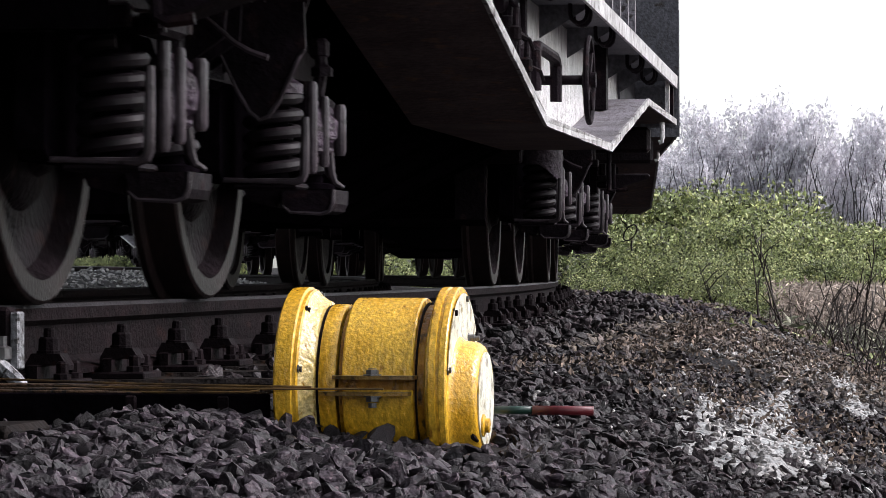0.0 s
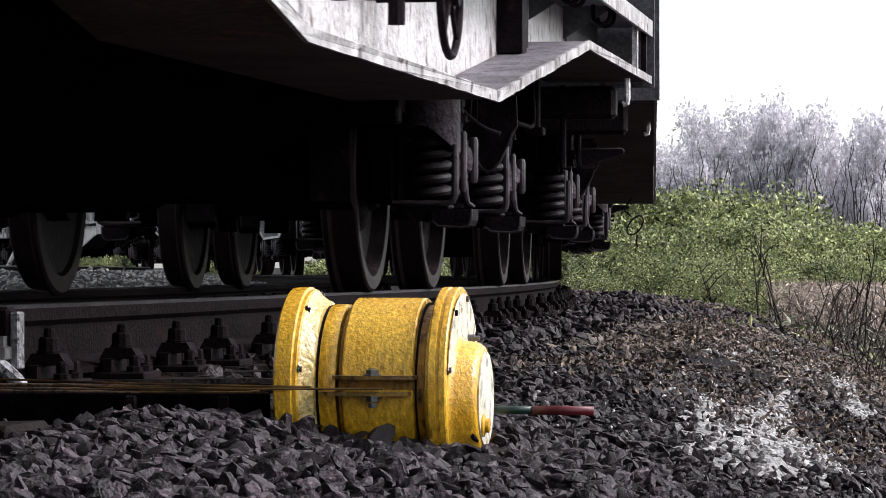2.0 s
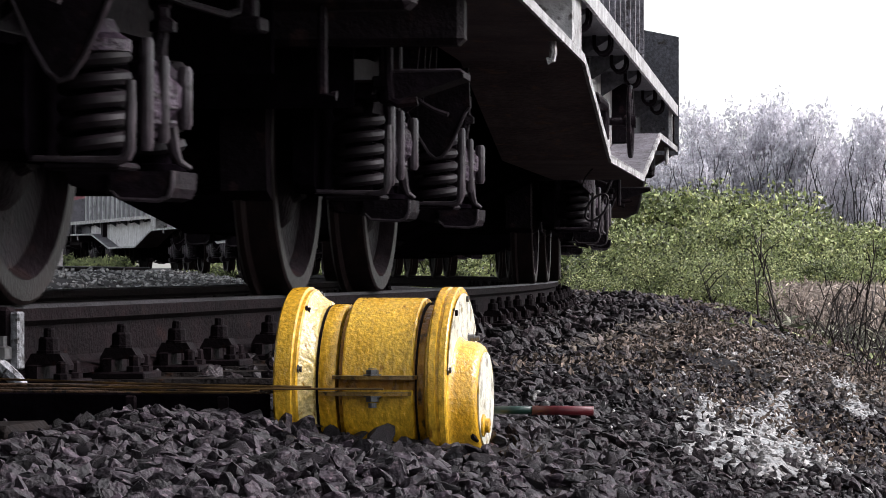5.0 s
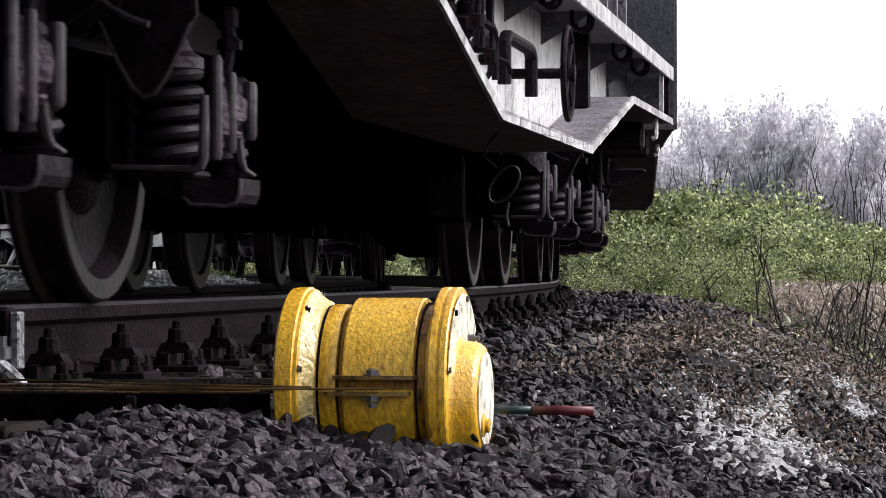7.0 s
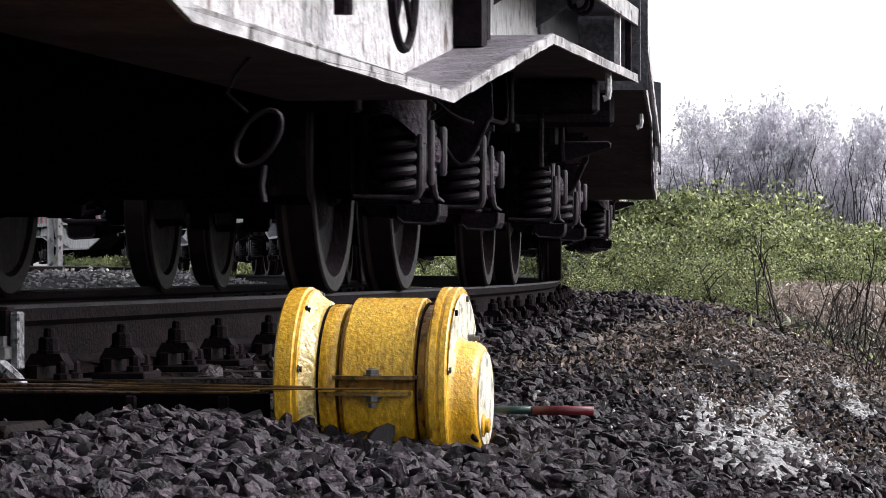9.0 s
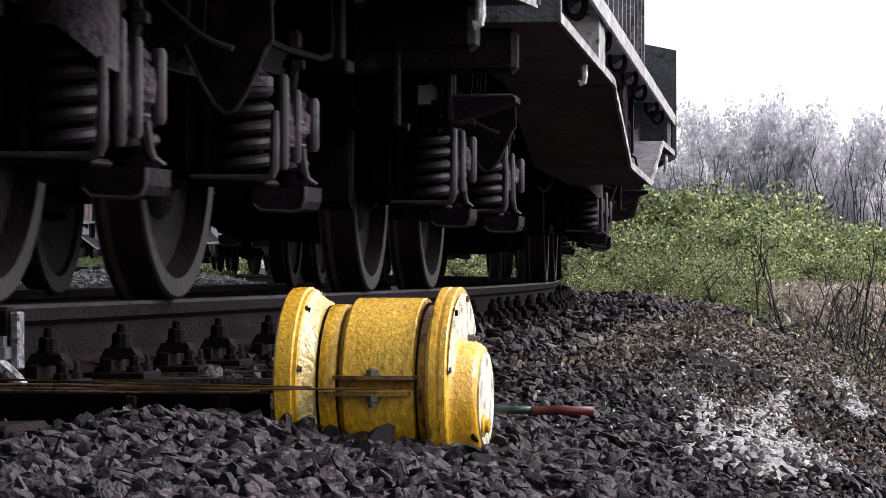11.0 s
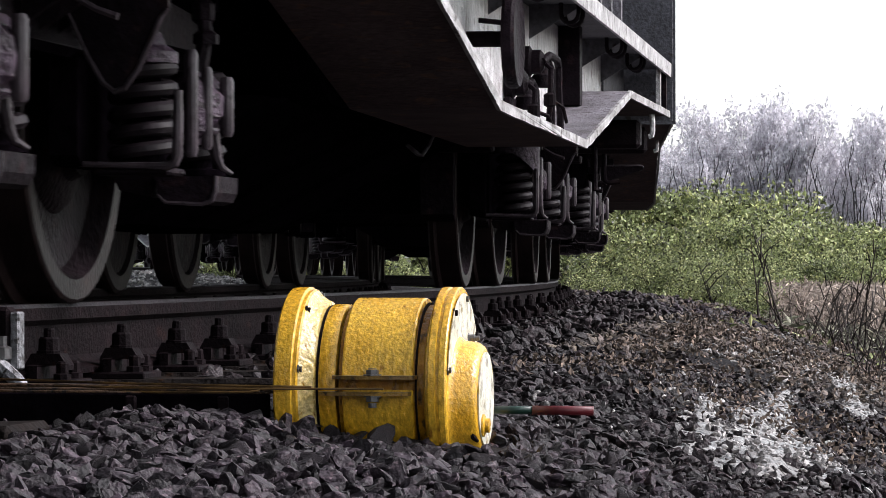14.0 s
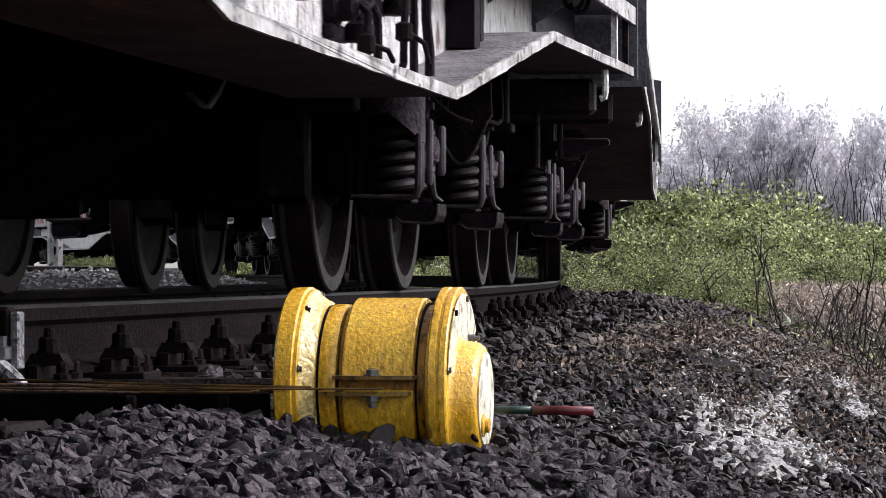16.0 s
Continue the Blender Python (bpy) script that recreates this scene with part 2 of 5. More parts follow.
def on_track(s, q=0.0, z=0.0):
    """A point s metres along the track, q metres to the camera's side of its middle."""
    a, r = s * CURVE, 1 / CURVE
    return Vector(((r + q) * math.sin(a), r - (r + q) * math.cos(a), z))


def track_pose(s, q=0.0, z=0.0):
    return Matrix.Translation(on_track(s, q, z)) @ Matrix.Rotation(s * CURVE, 4, "Z")


def along(bm, profile, s0, s1, step, q0=0.0):
    """Sweep a closed profile of (q, z) along the track."""
    rings = []
    n = max(2, int((s1 - s0) / step) + 1)
    for i in range(n):
        s = s0 + (s1 - s0) * i / (n - 1)
        rings.append([bm.verts.new(on_track(s, q0 + q, z)) for q, z in profile])
    k = len(profile)
    fs = []
    for a, b in zip(rings, rings[1:]):
        for j in range(k):
            fs.append(bm.faces.new((a[j], a[(j + 1) % k], b[(j + 1) % k], b[j])))
    fs += [bm.faces.new(rings[0]), bm.faces.new(rings[-1][::-1])]
    bmesh.ops.recalc_face_normals(bm, faces=fs)
    return bm


# ---------------------------------------------------------------- ground
def ground_height(q):
    """Height of the bed and the land at q metres to the camera's side of the track."""
    pts = ((-400, 1.5), (-60, 0.6), (-14, 0.10), (-7.2, -0.22), (-6.2, 0.065), (-3.3, 0.065), (-2.6, -0.02), (-1.6, -0.21), (0.9, -0.262), (1.30, -0.255), (1.46, -0.215), (1.65, -0.208), (2.05, -0.235), (2.5, -0.38), (3.2, -0.58), (4.5, -0.64), (8, -0.66), (14, -0.6), (60, -0.3), (400, 0.5))
    for (a, za), (b, zb) in zip(pts, pts[1:]):
        if q <= b:
            return za + (zb - za) * (q - a) / (b - a)
    return pts[-1][1]


def to_track(x, y):
    r = 1 / CURVE
    return math.atan2(x, r - y) * r, math.hypot(x, r - y) - r


def lumps(x, y):
    return 0.035 * noise.noise((x * 0.9, y * 0.9, 0)) + 0.018 * noise.noise((x * 3.1, y * 3.1, 4))


def land(x, y):
    """Height of the ground sheet over (x, y)."""
    q = to_track(x, y)[1]
    hollow = 0.045 * math.exp(-((x - 5.88) / 0.32) ** 2 - ((y + 1.86) / 0.15) ** 2)
    return ground_height(q) - hollow + (lumps(x, y) if -14 < q < 30 else 0)


def build_ground():
    ss = [-200, -120, -50, -20] + [-10 + 0.25 * i for i in range(200)] + [40 + 2 * i for i in range(30)] + [100, 115, 130, 150, 180, 210, 240]
    qs = [-130, -100, -60, -30, -14, -9, -7.2, -6.6, -6.2, -5.4, -4.6, -3.8, -3.2, -2.6, -2.1, -1.6] + [-1.4 + 0.2 * i for i in range(14)] + [1.3 + 0.1 * i for i in range(26)] + [4.2, 5, 6, 7, 8, 10, 14, 20, 30, 60, 120, 400, 1500]
    bm = bmesh.new()
    rows = []
    for s in ss:
        row = []
        for q in qs:
            p = on_track(s, q)
            p.z = land(p.x, p.y)
            row.append(bm.verts.new(p))
        rows.append(row)
    for a, b in zip(rows, rows[1:]):
        for j in range(len(qs) - 1):
            bm.faces.new((a[j], b[j], b[j + 1], a[j + 1]))
    bmesh.ops.recalc_face_normals(bm, faces=bm.faces)
    g = part("ground", bm, M_earth, None, smooth=True)
    return tagged(g, "dark earth and dirty ballast ground beside the track", "ground", kind="structure")


ground = build_ground()

# ---------------------------------------------------------------- rails
RAIL = ((-0.036, -0.004), (-0.030, 0.0), (0.030, 0.0), (0.036, -0.006), (0.036, -0.036), (0.012, -0.050), (0.009, -0.130), (0.022, -0.146), (0.075, -0.158), (0.075, -0.172), (-0.075, -0.172), (-0.075, -0.158), (-0.022, -0.146), (-0.009, -0.130), (-0.012, -0.050), (-0.036, -0.036))


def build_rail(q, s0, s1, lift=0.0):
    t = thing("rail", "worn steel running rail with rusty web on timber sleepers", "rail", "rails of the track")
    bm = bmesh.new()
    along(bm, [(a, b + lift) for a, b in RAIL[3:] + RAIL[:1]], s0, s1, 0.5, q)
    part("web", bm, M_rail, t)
    bm = bmesh.new()
    along(bm, [(-0.036, -0.004 + lift), (-0.029, 0.0035 + lift), (0.029, 0.0035 + lift), (0.036, -0.006 + lift), (0.030, -0.010 + lift), (-0.030, -0.008 + lift)], s0, s1, 0.5, q)
    part("head", bm, M_railtop, t, "shiny worn running surface")
    return t


for rq in (0.7535, -0.92):
    build_rail(rq, -30, 150)
for rq in (-3.7, -5.2):
    build_rail(rq, -30, 110, 0.125)


# ---------------------------------------------------------------- sleepers with their fastenings
def build_sleeper():
    t = thing("sleeper", "dark tarred timber sleeper with ribbed plates and clip bolts", "sleeper", "sleepers under the track")
    bm = bmesh.new()
    box(bm, -0.125, 0.125, -1.36, 1.52, -0.33, -0.190, 0.012)
    bmesh.ops.subdivide_edges(bm, edges=[e for e in bm.edges if e.calc_length() > 1], cuts=24)
    for v in bm.verts:
        v.co += Vector((0.006, 0, 0.006)) * noise.noise(v.co * 6)
    part("timber", bm, M_wood, t)
    for sg in (-1, 1):
        y = 0.92 if sg > 0 else -0.7535
        bm = bmesh.new()
        box(bm, -0.09, 0.09, y - 0.19, y + 0.19, -0.192, -0.1725, 0.004)
        for d in (-1, 1):
            box(bm, -0.085, 0.085, y + d * 0.083, y + d * 0.100, -0.174, -0.140, 0.003)
            for e in (-0.05, 0.05):
                turned(bm, [(0.022, -0.175), (0.022, -0.160), (0.015, -0.158), (0.015, -0.135), (0.011, -0.13)], 8, Matrix.Translation((e, y + d * 0.155, 0)))
        part("baseplate", bm, M_clip, t, "rusty ribbed baseplate")
        for d in (-1, 1):
            bm = bmesh.new()
            yy = y + d * 0.108
            prism(bm, [(yy - 0.050, -0.152), (yy - 0.052, -0.140), (yy - 0.035, -0.112), (yy + 0.035, -0.112), (yy + 0.050, -0.138), (yy + 0.050, -0.172), (yy + 0.034, -0.172), (yy + 0.030, -0.140), (yy - 0.030, -0.140), (yy - 0.034, -0.152)], "x", -0.034, 0.034)
            part("rail_clip", bm, M_clip, t)
            bm = bmesh.new()
            turned(bm, [(0.030, -0.112), (0.030, -0.106), (0.026, -0.105), (0.025, -0.078), (0.021, -0.073), (0.014, -0.073), (0.013, -0.056), (0.010, -0.052)], 10, Matrix.Translation((0, yy, 0)))
            part("clip_bolt", bm, M_clip, t)
    return t


sleeper = build_sleeper()
sleeper.matrix_basis = track_pose(7.43)
for i in range(-8, 62):
    if i:
        copy_thing(sleeper, track_pose(7.43 + 0.6 * i, random.uniform(-0.02, 0.02), random.uniform(-0.004, 0)))


# ---------------------------------------------------------------- wagon
PITCH_LEN = 14.073
AXLE = 0.875
WHEEL_R = 0.46
BODY_Q = 1.36
# for each build of wagon: how far its body sits below the usual height, the lower edge of its side beam, and its bogies
BUILDS = {
    "high": (0.0, ((-6.70, 0.962), (-3.80, 0.955), (-1.56, 0.611), (1.552, 0.628), (4.103, 0.968), (6.72, 0.975)), (-4.87, 4.31)),
    "plain": (-0.035, ((-6.70, 0.925), (-3.30, 0.915), (-1.425, 0.577), (1.74, 0.575), (3.942, 0.898), (6.78, 0.915)), (-4.63, 4.58)),
    "straps": (-0.045, ((-6.70, 0.925), (-2.72, 0.925), (-0.908, 0.604), (1.976, 0.586), (4.104, 0.906), (6.70, 0.930)), (-4.33, 4.70)),
}
FIRST_S = {-1: 0.0, 0: 0.0, 1: -0.192, 2: -0.313}


def ring_path(c, r, n, plane="xz"):
    out = []
    for i in range(n):
        a = 2 * math.pi * i / n
        out.append((c[0] + r * math.cos(a), c[1], c[2] + r * math.sin(a)) if plane == "xz" else (c[0], c[1] + r * math.cos(a), c[2] + r * math.sin(a)))
    return out


def build_of(variant):
    return BUILDS.get(variant, BUILDS["plain"])


def height_on(edge, x):
    """Height of the edge line at x."""
    for (xa, za), (xb, zb) in zip(edge, edge[1:]):
        if x <= xb:
            return za + (zb - za) * (x - xa) / (xb - xa)
    return edge[-1][1]


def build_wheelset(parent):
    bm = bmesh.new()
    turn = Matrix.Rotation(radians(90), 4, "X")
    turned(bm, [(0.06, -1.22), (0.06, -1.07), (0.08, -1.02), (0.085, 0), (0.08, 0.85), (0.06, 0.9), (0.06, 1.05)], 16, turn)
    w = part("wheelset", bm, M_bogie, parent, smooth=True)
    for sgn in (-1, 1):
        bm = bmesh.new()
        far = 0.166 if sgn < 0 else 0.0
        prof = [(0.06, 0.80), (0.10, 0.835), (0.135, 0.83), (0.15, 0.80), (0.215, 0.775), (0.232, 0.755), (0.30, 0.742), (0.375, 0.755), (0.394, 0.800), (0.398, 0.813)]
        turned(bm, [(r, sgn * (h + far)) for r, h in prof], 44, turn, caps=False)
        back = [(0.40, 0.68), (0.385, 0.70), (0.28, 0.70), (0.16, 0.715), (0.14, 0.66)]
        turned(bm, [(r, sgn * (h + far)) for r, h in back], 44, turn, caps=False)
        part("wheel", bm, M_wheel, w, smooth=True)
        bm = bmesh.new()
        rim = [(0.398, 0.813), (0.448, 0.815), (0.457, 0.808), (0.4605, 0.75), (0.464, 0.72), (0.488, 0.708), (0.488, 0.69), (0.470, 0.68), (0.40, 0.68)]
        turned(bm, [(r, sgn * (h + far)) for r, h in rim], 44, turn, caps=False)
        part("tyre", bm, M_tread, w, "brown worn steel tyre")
    return w


def build_spring(b, ax, y, sg, top):
    """A coil spring in its seat, with the bent bar that runs up its outer side."""
    bm = bmesh.new()
    tube(bm, helix(ax, y, 0.350, top, 0.069, (top - 0.350) / 0.047, 18), 0.0180, 8)
    part("coil_spring", bm, M_spring, b, "dull steel coil spring", smooth=True)
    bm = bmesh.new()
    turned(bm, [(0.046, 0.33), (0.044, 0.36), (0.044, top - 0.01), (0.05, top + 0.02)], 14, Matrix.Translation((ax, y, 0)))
    part("spring_core", bm, M_shadeblack, b, smooth=True)
    bm = bmesh.new()
    ya, yb = sorted((y - sg * 0.10, y + sg * 0.085))
    box(bm, ax - 0.085, ax + 0.085, ya, yb, 0.314, 0.332, 0.006)
    seat = part("spring_seat", bm, M_bogie, b)
    bm = bmesh.new()
    yo = y + sg * 0.108
    xf = ax - 0.088
    tube(bm, [(xf, y - sg * 0.13, 0.340), (xf, y + sg * 0.05, 0.335), (xf, yo - sg * 0.024, 0.334), (xf, yo - sg * 0.007, 0.341), (xf, yo, 0.358), (xf, yo + sg * 0.002, 0.45), (xf, yo + sg * 0.002, top - 0.06)], [0.007, 0.009, 0.011, 0.013, 0.014, 0.013, 0.011], 8)
    part("guard_bar", bm, M_wornbright, seat, "scuffed bent bar", smooth=True)


def build_inner_spring(b, ax, y, top):
    """The spring behind the axlebox, hidden but for a few coils."""
    bm = bmesh.new()
    tube(bm, helix(ax, y, 0.36, top, 0.062, (top - 0.36) / 0.047, 14), 0.0165, 6)
    part("coil_spring", bm, M_spring, b, "dull steel coil spring", smooth=True)
    bm = bmesh.new()
    turned(bm, [(0.04, 0.325), (0.078, 0.33), (0.078, 0.345), (0.04, 0.35), (0.04, top)], 14, Matrix.Translation((ax, y, 0)))
    part("spring_seat", bm, M_shadeblack, b, smooth=True)


def build_axlebox(b, ax, y, sg, tall):
    """A lumpy cast axlebox between its guides, with the keeper below."""
    bm = bmesh.new()
    ya, yb = sorted((y + sg * 0.02, y + sg * 0.098))
    box(bm, ax - 0.10, ax + 0.16, ya, yb, 0.405, tall - 0.02, 0.03)
    box(bm, ax - 0.05, ax + 0.12, min(ya, yb) - (0.028 if sg < 0 else 0), max(ya, yb) + (0.028 if sg > 0 else 0), 0.44, tall - 0.05, 0.03)
    if sg < 0:
        bmesh.ops.subdivide_edges(bm, edges=[e for e in bm.edges if e.calc_length() > 0.07], cuts=4, use_grid_fill=True)
    for v in bm.verts:
        v.co += Vector((0.5, 0.8, 0.8)) * (0.013 * noise.noise(v.co * 9) + 0.006 * noise.noise(v.co * 26))
    casting = part("axlebox", bm, M_box, b, "dusty grey lumpy cast axlebox", smooth=True)
    # straight slim uprights that guide it
    for dx, dy, r0, z0, z1 in ((-0.115, 0.074, 0.017, 0.365, tall + 0.03), (-0.062, 0.100, 0.015, 0.385, tall - 0.01), (0.030, 0.128, 0.019, 0.42, tall - 0.03)):
        bm = bmesh.new()
        tube(bm, [(ax + dx, y + sg * dy, z0), (ax + dx, y + sg * dy, z0 + 0.012), (ax + dx, y + sg * dy, (z0 + z1) / 2), (ax + dx, y + sg * dy, z1 - 0.012), (ax + dx, y + sg * dy, z1)], [r0 * 0.7, r0, r0, r0, r0 * 0.7], 10)
        part("upright", bm, M_wornbright, casting, "straight scuffed upright", smooth=True)
    # narrow tail of the guide that ends in a hook
    bm = bmesh.new()
    tube(bm, [(ax + 0.05, y + sg * 0.085, 0.43), (ax + 0.07, y + sg * 0.092, 0.37), (ax + 0.09, y + sg * 0.100, 0.345), (ax + 0.11, y + sg * 0.122, 0.330)], [0.020, 0.015, 0.010, 0.006], 8)
    part("guide", bm, M_wornbright, b, smooth=True)
    # keeper: a rounded trough, a lighter rim for its edge highlight, and its wedge
    out = ((-0.015, 0.318), (-0.008, 0.272), (0.012, 0.253), (0.105, 0.248), (0.128, 0.256), (0.138, 0.278), (0.140, 0.318))
    bm = bmesh.new()
    prism(bm, [(y + sg * u, z) for u, z in out], "x", ax - 0.13, ax + 0.10)
    keeper = part("keeper", bm, M_bogie, b, "dusty steel keeper")
    bm = bmesh.new()
    tube(bm, [(ax - 0.132, y + sg * u, z) for u, z in out[1:]], [0.003, 0.005, 0.006, 0.006, 0.006, 0.005], 6)
    part("rim", bm, M_wornbright, keeper, "lighter rim, edge highlight put into its colour", smooth=True)
    bm = bmesh.new()
    prism(bm, [(y - sg * u, z) for u, z in ((0.13, 0.318), (0.115, 0.285), (0.03, 0.266), (0.018, 0.318))], "x", ax - 0.10, ax + 0.06)
    part("wedge", bm, M_bogie, keeper)


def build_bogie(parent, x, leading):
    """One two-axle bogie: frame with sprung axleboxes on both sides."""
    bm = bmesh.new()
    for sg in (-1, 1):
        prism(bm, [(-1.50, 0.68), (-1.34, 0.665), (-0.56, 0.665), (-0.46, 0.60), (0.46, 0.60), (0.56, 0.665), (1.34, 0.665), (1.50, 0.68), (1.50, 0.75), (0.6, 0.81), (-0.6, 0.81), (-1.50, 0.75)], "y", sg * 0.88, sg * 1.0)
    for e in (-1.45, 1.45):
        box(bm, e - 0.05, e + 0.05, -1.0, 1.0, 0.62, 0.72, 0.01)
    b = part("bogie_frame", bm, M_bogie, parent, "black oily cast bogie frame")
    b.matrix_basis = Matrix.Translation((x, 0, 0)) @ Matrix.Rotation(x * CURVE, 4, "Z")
    # Separate from the frame so it takes the black that stands for shade.
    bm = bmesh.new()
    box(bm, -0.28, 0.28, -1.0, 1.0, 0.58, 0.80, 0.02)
    part("bolster", bm, M_shadeblack, b, "black bolster, shade put into its colour")
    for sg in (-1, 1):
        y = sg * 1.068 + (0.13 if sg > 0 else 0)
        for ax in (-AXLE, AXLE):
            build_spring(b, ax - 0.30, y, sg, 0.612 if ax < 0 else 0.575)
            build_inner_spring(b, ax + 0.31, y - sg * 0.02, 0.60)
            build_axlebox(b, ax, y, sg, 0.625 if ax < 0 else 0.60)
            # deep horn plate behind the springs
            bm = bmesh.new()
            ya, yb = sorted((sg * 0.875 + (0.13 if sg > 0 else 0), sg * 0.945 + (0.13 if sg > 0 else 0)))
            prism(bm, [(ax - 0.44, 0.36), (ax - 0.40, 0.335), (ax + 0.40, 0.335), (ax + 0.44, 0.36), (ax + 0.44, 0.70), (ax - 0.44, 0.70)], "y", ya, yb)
            part("horn_plate", bm, M_shadeblack, b, "black plate, shade put into its colour")
        # cap on the second axle's spring
        bm = bmesh.new()
        turned(bm, [(0.060, 0.575), (0.086, 0.585), (0.086, 0.612), (0.060, 0.628), (0.045, 0.66)], 16, Matrix.Translation((AXLE - 0.30, y, 0)))
        part("spring_cap", bm, M_box, b, "dusty spring cap", smooth=True)
        if leading:
            # flat bearer over the first spring with a folded lug
            bm = bmesh.new()
            ya, yb = sorted((y - sg * 0.24, y + sg * 0.075))
            box(bm, -AXLE - 0.43, -AXLE - 0.15, ya, yb, 0.640, 0.690, 0.010)
            ya, yb = sorted((y + sg * 0.075, y + sg * 0.150))
            box(bm, -AXLE - 0.41, -AXLE - 0.18, ya, yb, 0.622, 0.672, 0.014)
            part("spring_bearer", bm, M_bogie, b, "flat dark bearer plate")
            # Lighter tube along the bearer: its edge highlight put into colour.
            bm = bmesh.new()
            tube(bm, [(-AXLE - 0.432, y - sg * 0.24, 0.693), (-AXLE - 0.432, y + sg * 0.07, 0.693), (-AXLE - 0.425, y + sg * 0.085, 0.675), (-AXLE - 0.42, y + sg * 0.15, 0.672), (-AXLE - 0.42, y + sg * 0.152, 0.625)], 0.005, 6)
            part("bearer_rim", bm, M_wornbright, b, "bright edge", smooth=True)
        else:
            # curved shroud round the first spring, cut in an arch
            bm = bmesh.new()
            inner, outer = 0.110, 0.119
            rows = []
            for i in range(29):
                a = radians(-165 + 265 * i / 28)
                low = 0.622 - 0.10 * max(0.0, math.cos(a)) ** 1.3
                c, s_ = math.sin(a), math.cos(a)
                rows.append([bm.verts.new((-AXLE - 0.30 + r * c, y + sg * r * s_, z)) for r, z in ((inner, low), (outer, low), (outer, 0.87), (inner, 0.87))])
            for ra, rb in zip(rows, rows[1:]):
                for j in range(4):
                    bm.faces.new((ra[j], ra[(j + 1) % 4], rb[(j + 1) % 4], rb[j]))
            bm.faces.new(rows[0])
            bm.faces.new(rows[-1][::-1])
            bmesh.ops.recalc_face_normals(bm, faces=bm.faces)
            part("spring_shroud", bm, M_shroud, b, "pale dusty curved steel shroud", smooth=True)
        # rounded hanging plate by the middle; its rolled edge has the highlight in its colour
        outline = [(-0.060, 0.735), (-0.020, 0.650), (0.020, 0.565), (0.055, 0.507), (0.080, 0.487), (0.105, 0.495), (0.135, 0.535), (0.165, 0.600), (0.190, 0.655), (0.205, 0.672)]
        bm = bmesh.new()
        prism(bm, [(y + sg * u, z) for u, z in outline] + [(y + sg * 0.20, 0.80), (y - sg * 0.06, 0.80)], "x", 0.03, 0.05)
        plate = part("hanging_plate", bm, M_bogie, b)
        bm = bmesh.new()
        tube(bm, [(0.027, y + sg * u, z) for u, z in outline], [0.003, 0.004, 0.005, 0.006, 0.007, 0.007, 0.006, 0.006, 0.006, 0.004], 6)
        part("plate_rim", bm, M_wornbright, plate, "rolled rim, edge highlight put into its colour", smooth=True)
        bm = bmesh.new()
        tube(bm, [(-0.25, y - sg * 0.02, 0.760), (-0.25, y + sg * 0.03, 0.715), (-0.25, y + sg * 0.075, 0.675), (-0.25, y + sg * 0.115, 0.652), (-0.25, y + sg * 0.165, 0.634)], [0.005, 0.006, 0.007, 0.008, 0.009], 6)
        part("pull_rod", bm, M_wornbright, b, "bright rod", smooth=True)
        bm = bmesh.new()
        prism(bm, [(y + sg * 0.02, 0.83), (y + sg * 0.17, 0.83), (y + sg * 0.125, 0.70), (y + sg * 0.085, 0.665)], "x", 0.26, 0.275)
        part("bracket_plate", bm, M_wheel, b, "rusty triangular plate")
        # upright ribs over the middle of the bogie
        for i in range(4):
            bm = bmesh.new()
            prism(bm, [(y - sg * 0.06, 0.62), (y + sg * (0.04 + 0.01 * (i % 2)), 0.69), (y + sg * 0.06, 0.90), (y - sg * 0.06, 0.92)], "x", -0.22 + 0.14 * i, -0.20 + 0.14 * i)
            part("rib", bm, M_bogie, b)
        # bolted link with a nut above each box
        for ax in (-AXLE, AXLE):
            bm = bmesh.new()
            tube(bm, [(ax + 0.02, y + sg * 0.06, 0.58), (ax + 0.03, y + sg * 0.075, 0.68), (ax + 0.05, y + sg * 0.06, 0.76)], [0.022, 0.020, 0.016], 8)
            turned(bm, [(0.034, -0.012), (0.034, 0.012), (0.020, 0.022)], 6, Matrix.Translation((ax + 0.03, y + sg * 0.075, 0.665)))
            turned(bm, [(0.020, -0.03), (0.030, -0.02), (0.030, 0.02), (0.020, 0.03)], 8, Matrix.Translation((ax + 0.045, y + sg * 0.065, 0.735)))
            part("link", bm, M_bogie, b, smooth=True)
        # brake rigging
        for ax in (-0.36, 0.36):
            bm = bmesh.new()
            ya, yb = sorted((sg * 0.70, sg * 0.80))
            box(bm, ax - 0.03, ax + 0.03, ya, yb, 0.33, 0.66, 0.008)
            prism(bm, [(ax + d * 0.02 * (1 if ax > 0 else -1), z) for d, z in ((0, 0.33), (3.2, 0.30), (5.0, 0.42), (4.6, 0.56), (0, 0.52))], "y", sg * 0.70, sg * 0.80)
            part("brake_block", bm, M_bogie, b)
        for d in (-1, 1):
            bm = bmesh.new()
            e = d * (AXLE + 0.50)
            rim = [(d * AXLE + d * 0.478 * math.cos(a), 0.46 + 0.478 * math.sin(a)) for a in (-0.32, -0.1, 0.15, 0.4, 0.62)]
            prism(bm, rim + [(e + d * 0.035, 0.76), (e + d * 0.06, 0.55), (e + d * 0.04, 0.34)], "y", sg * 0.66, sg * 0.81)
            part("brake_shoe", bm, M_bogie, b, "black brake shoe before the wheel")
    return b


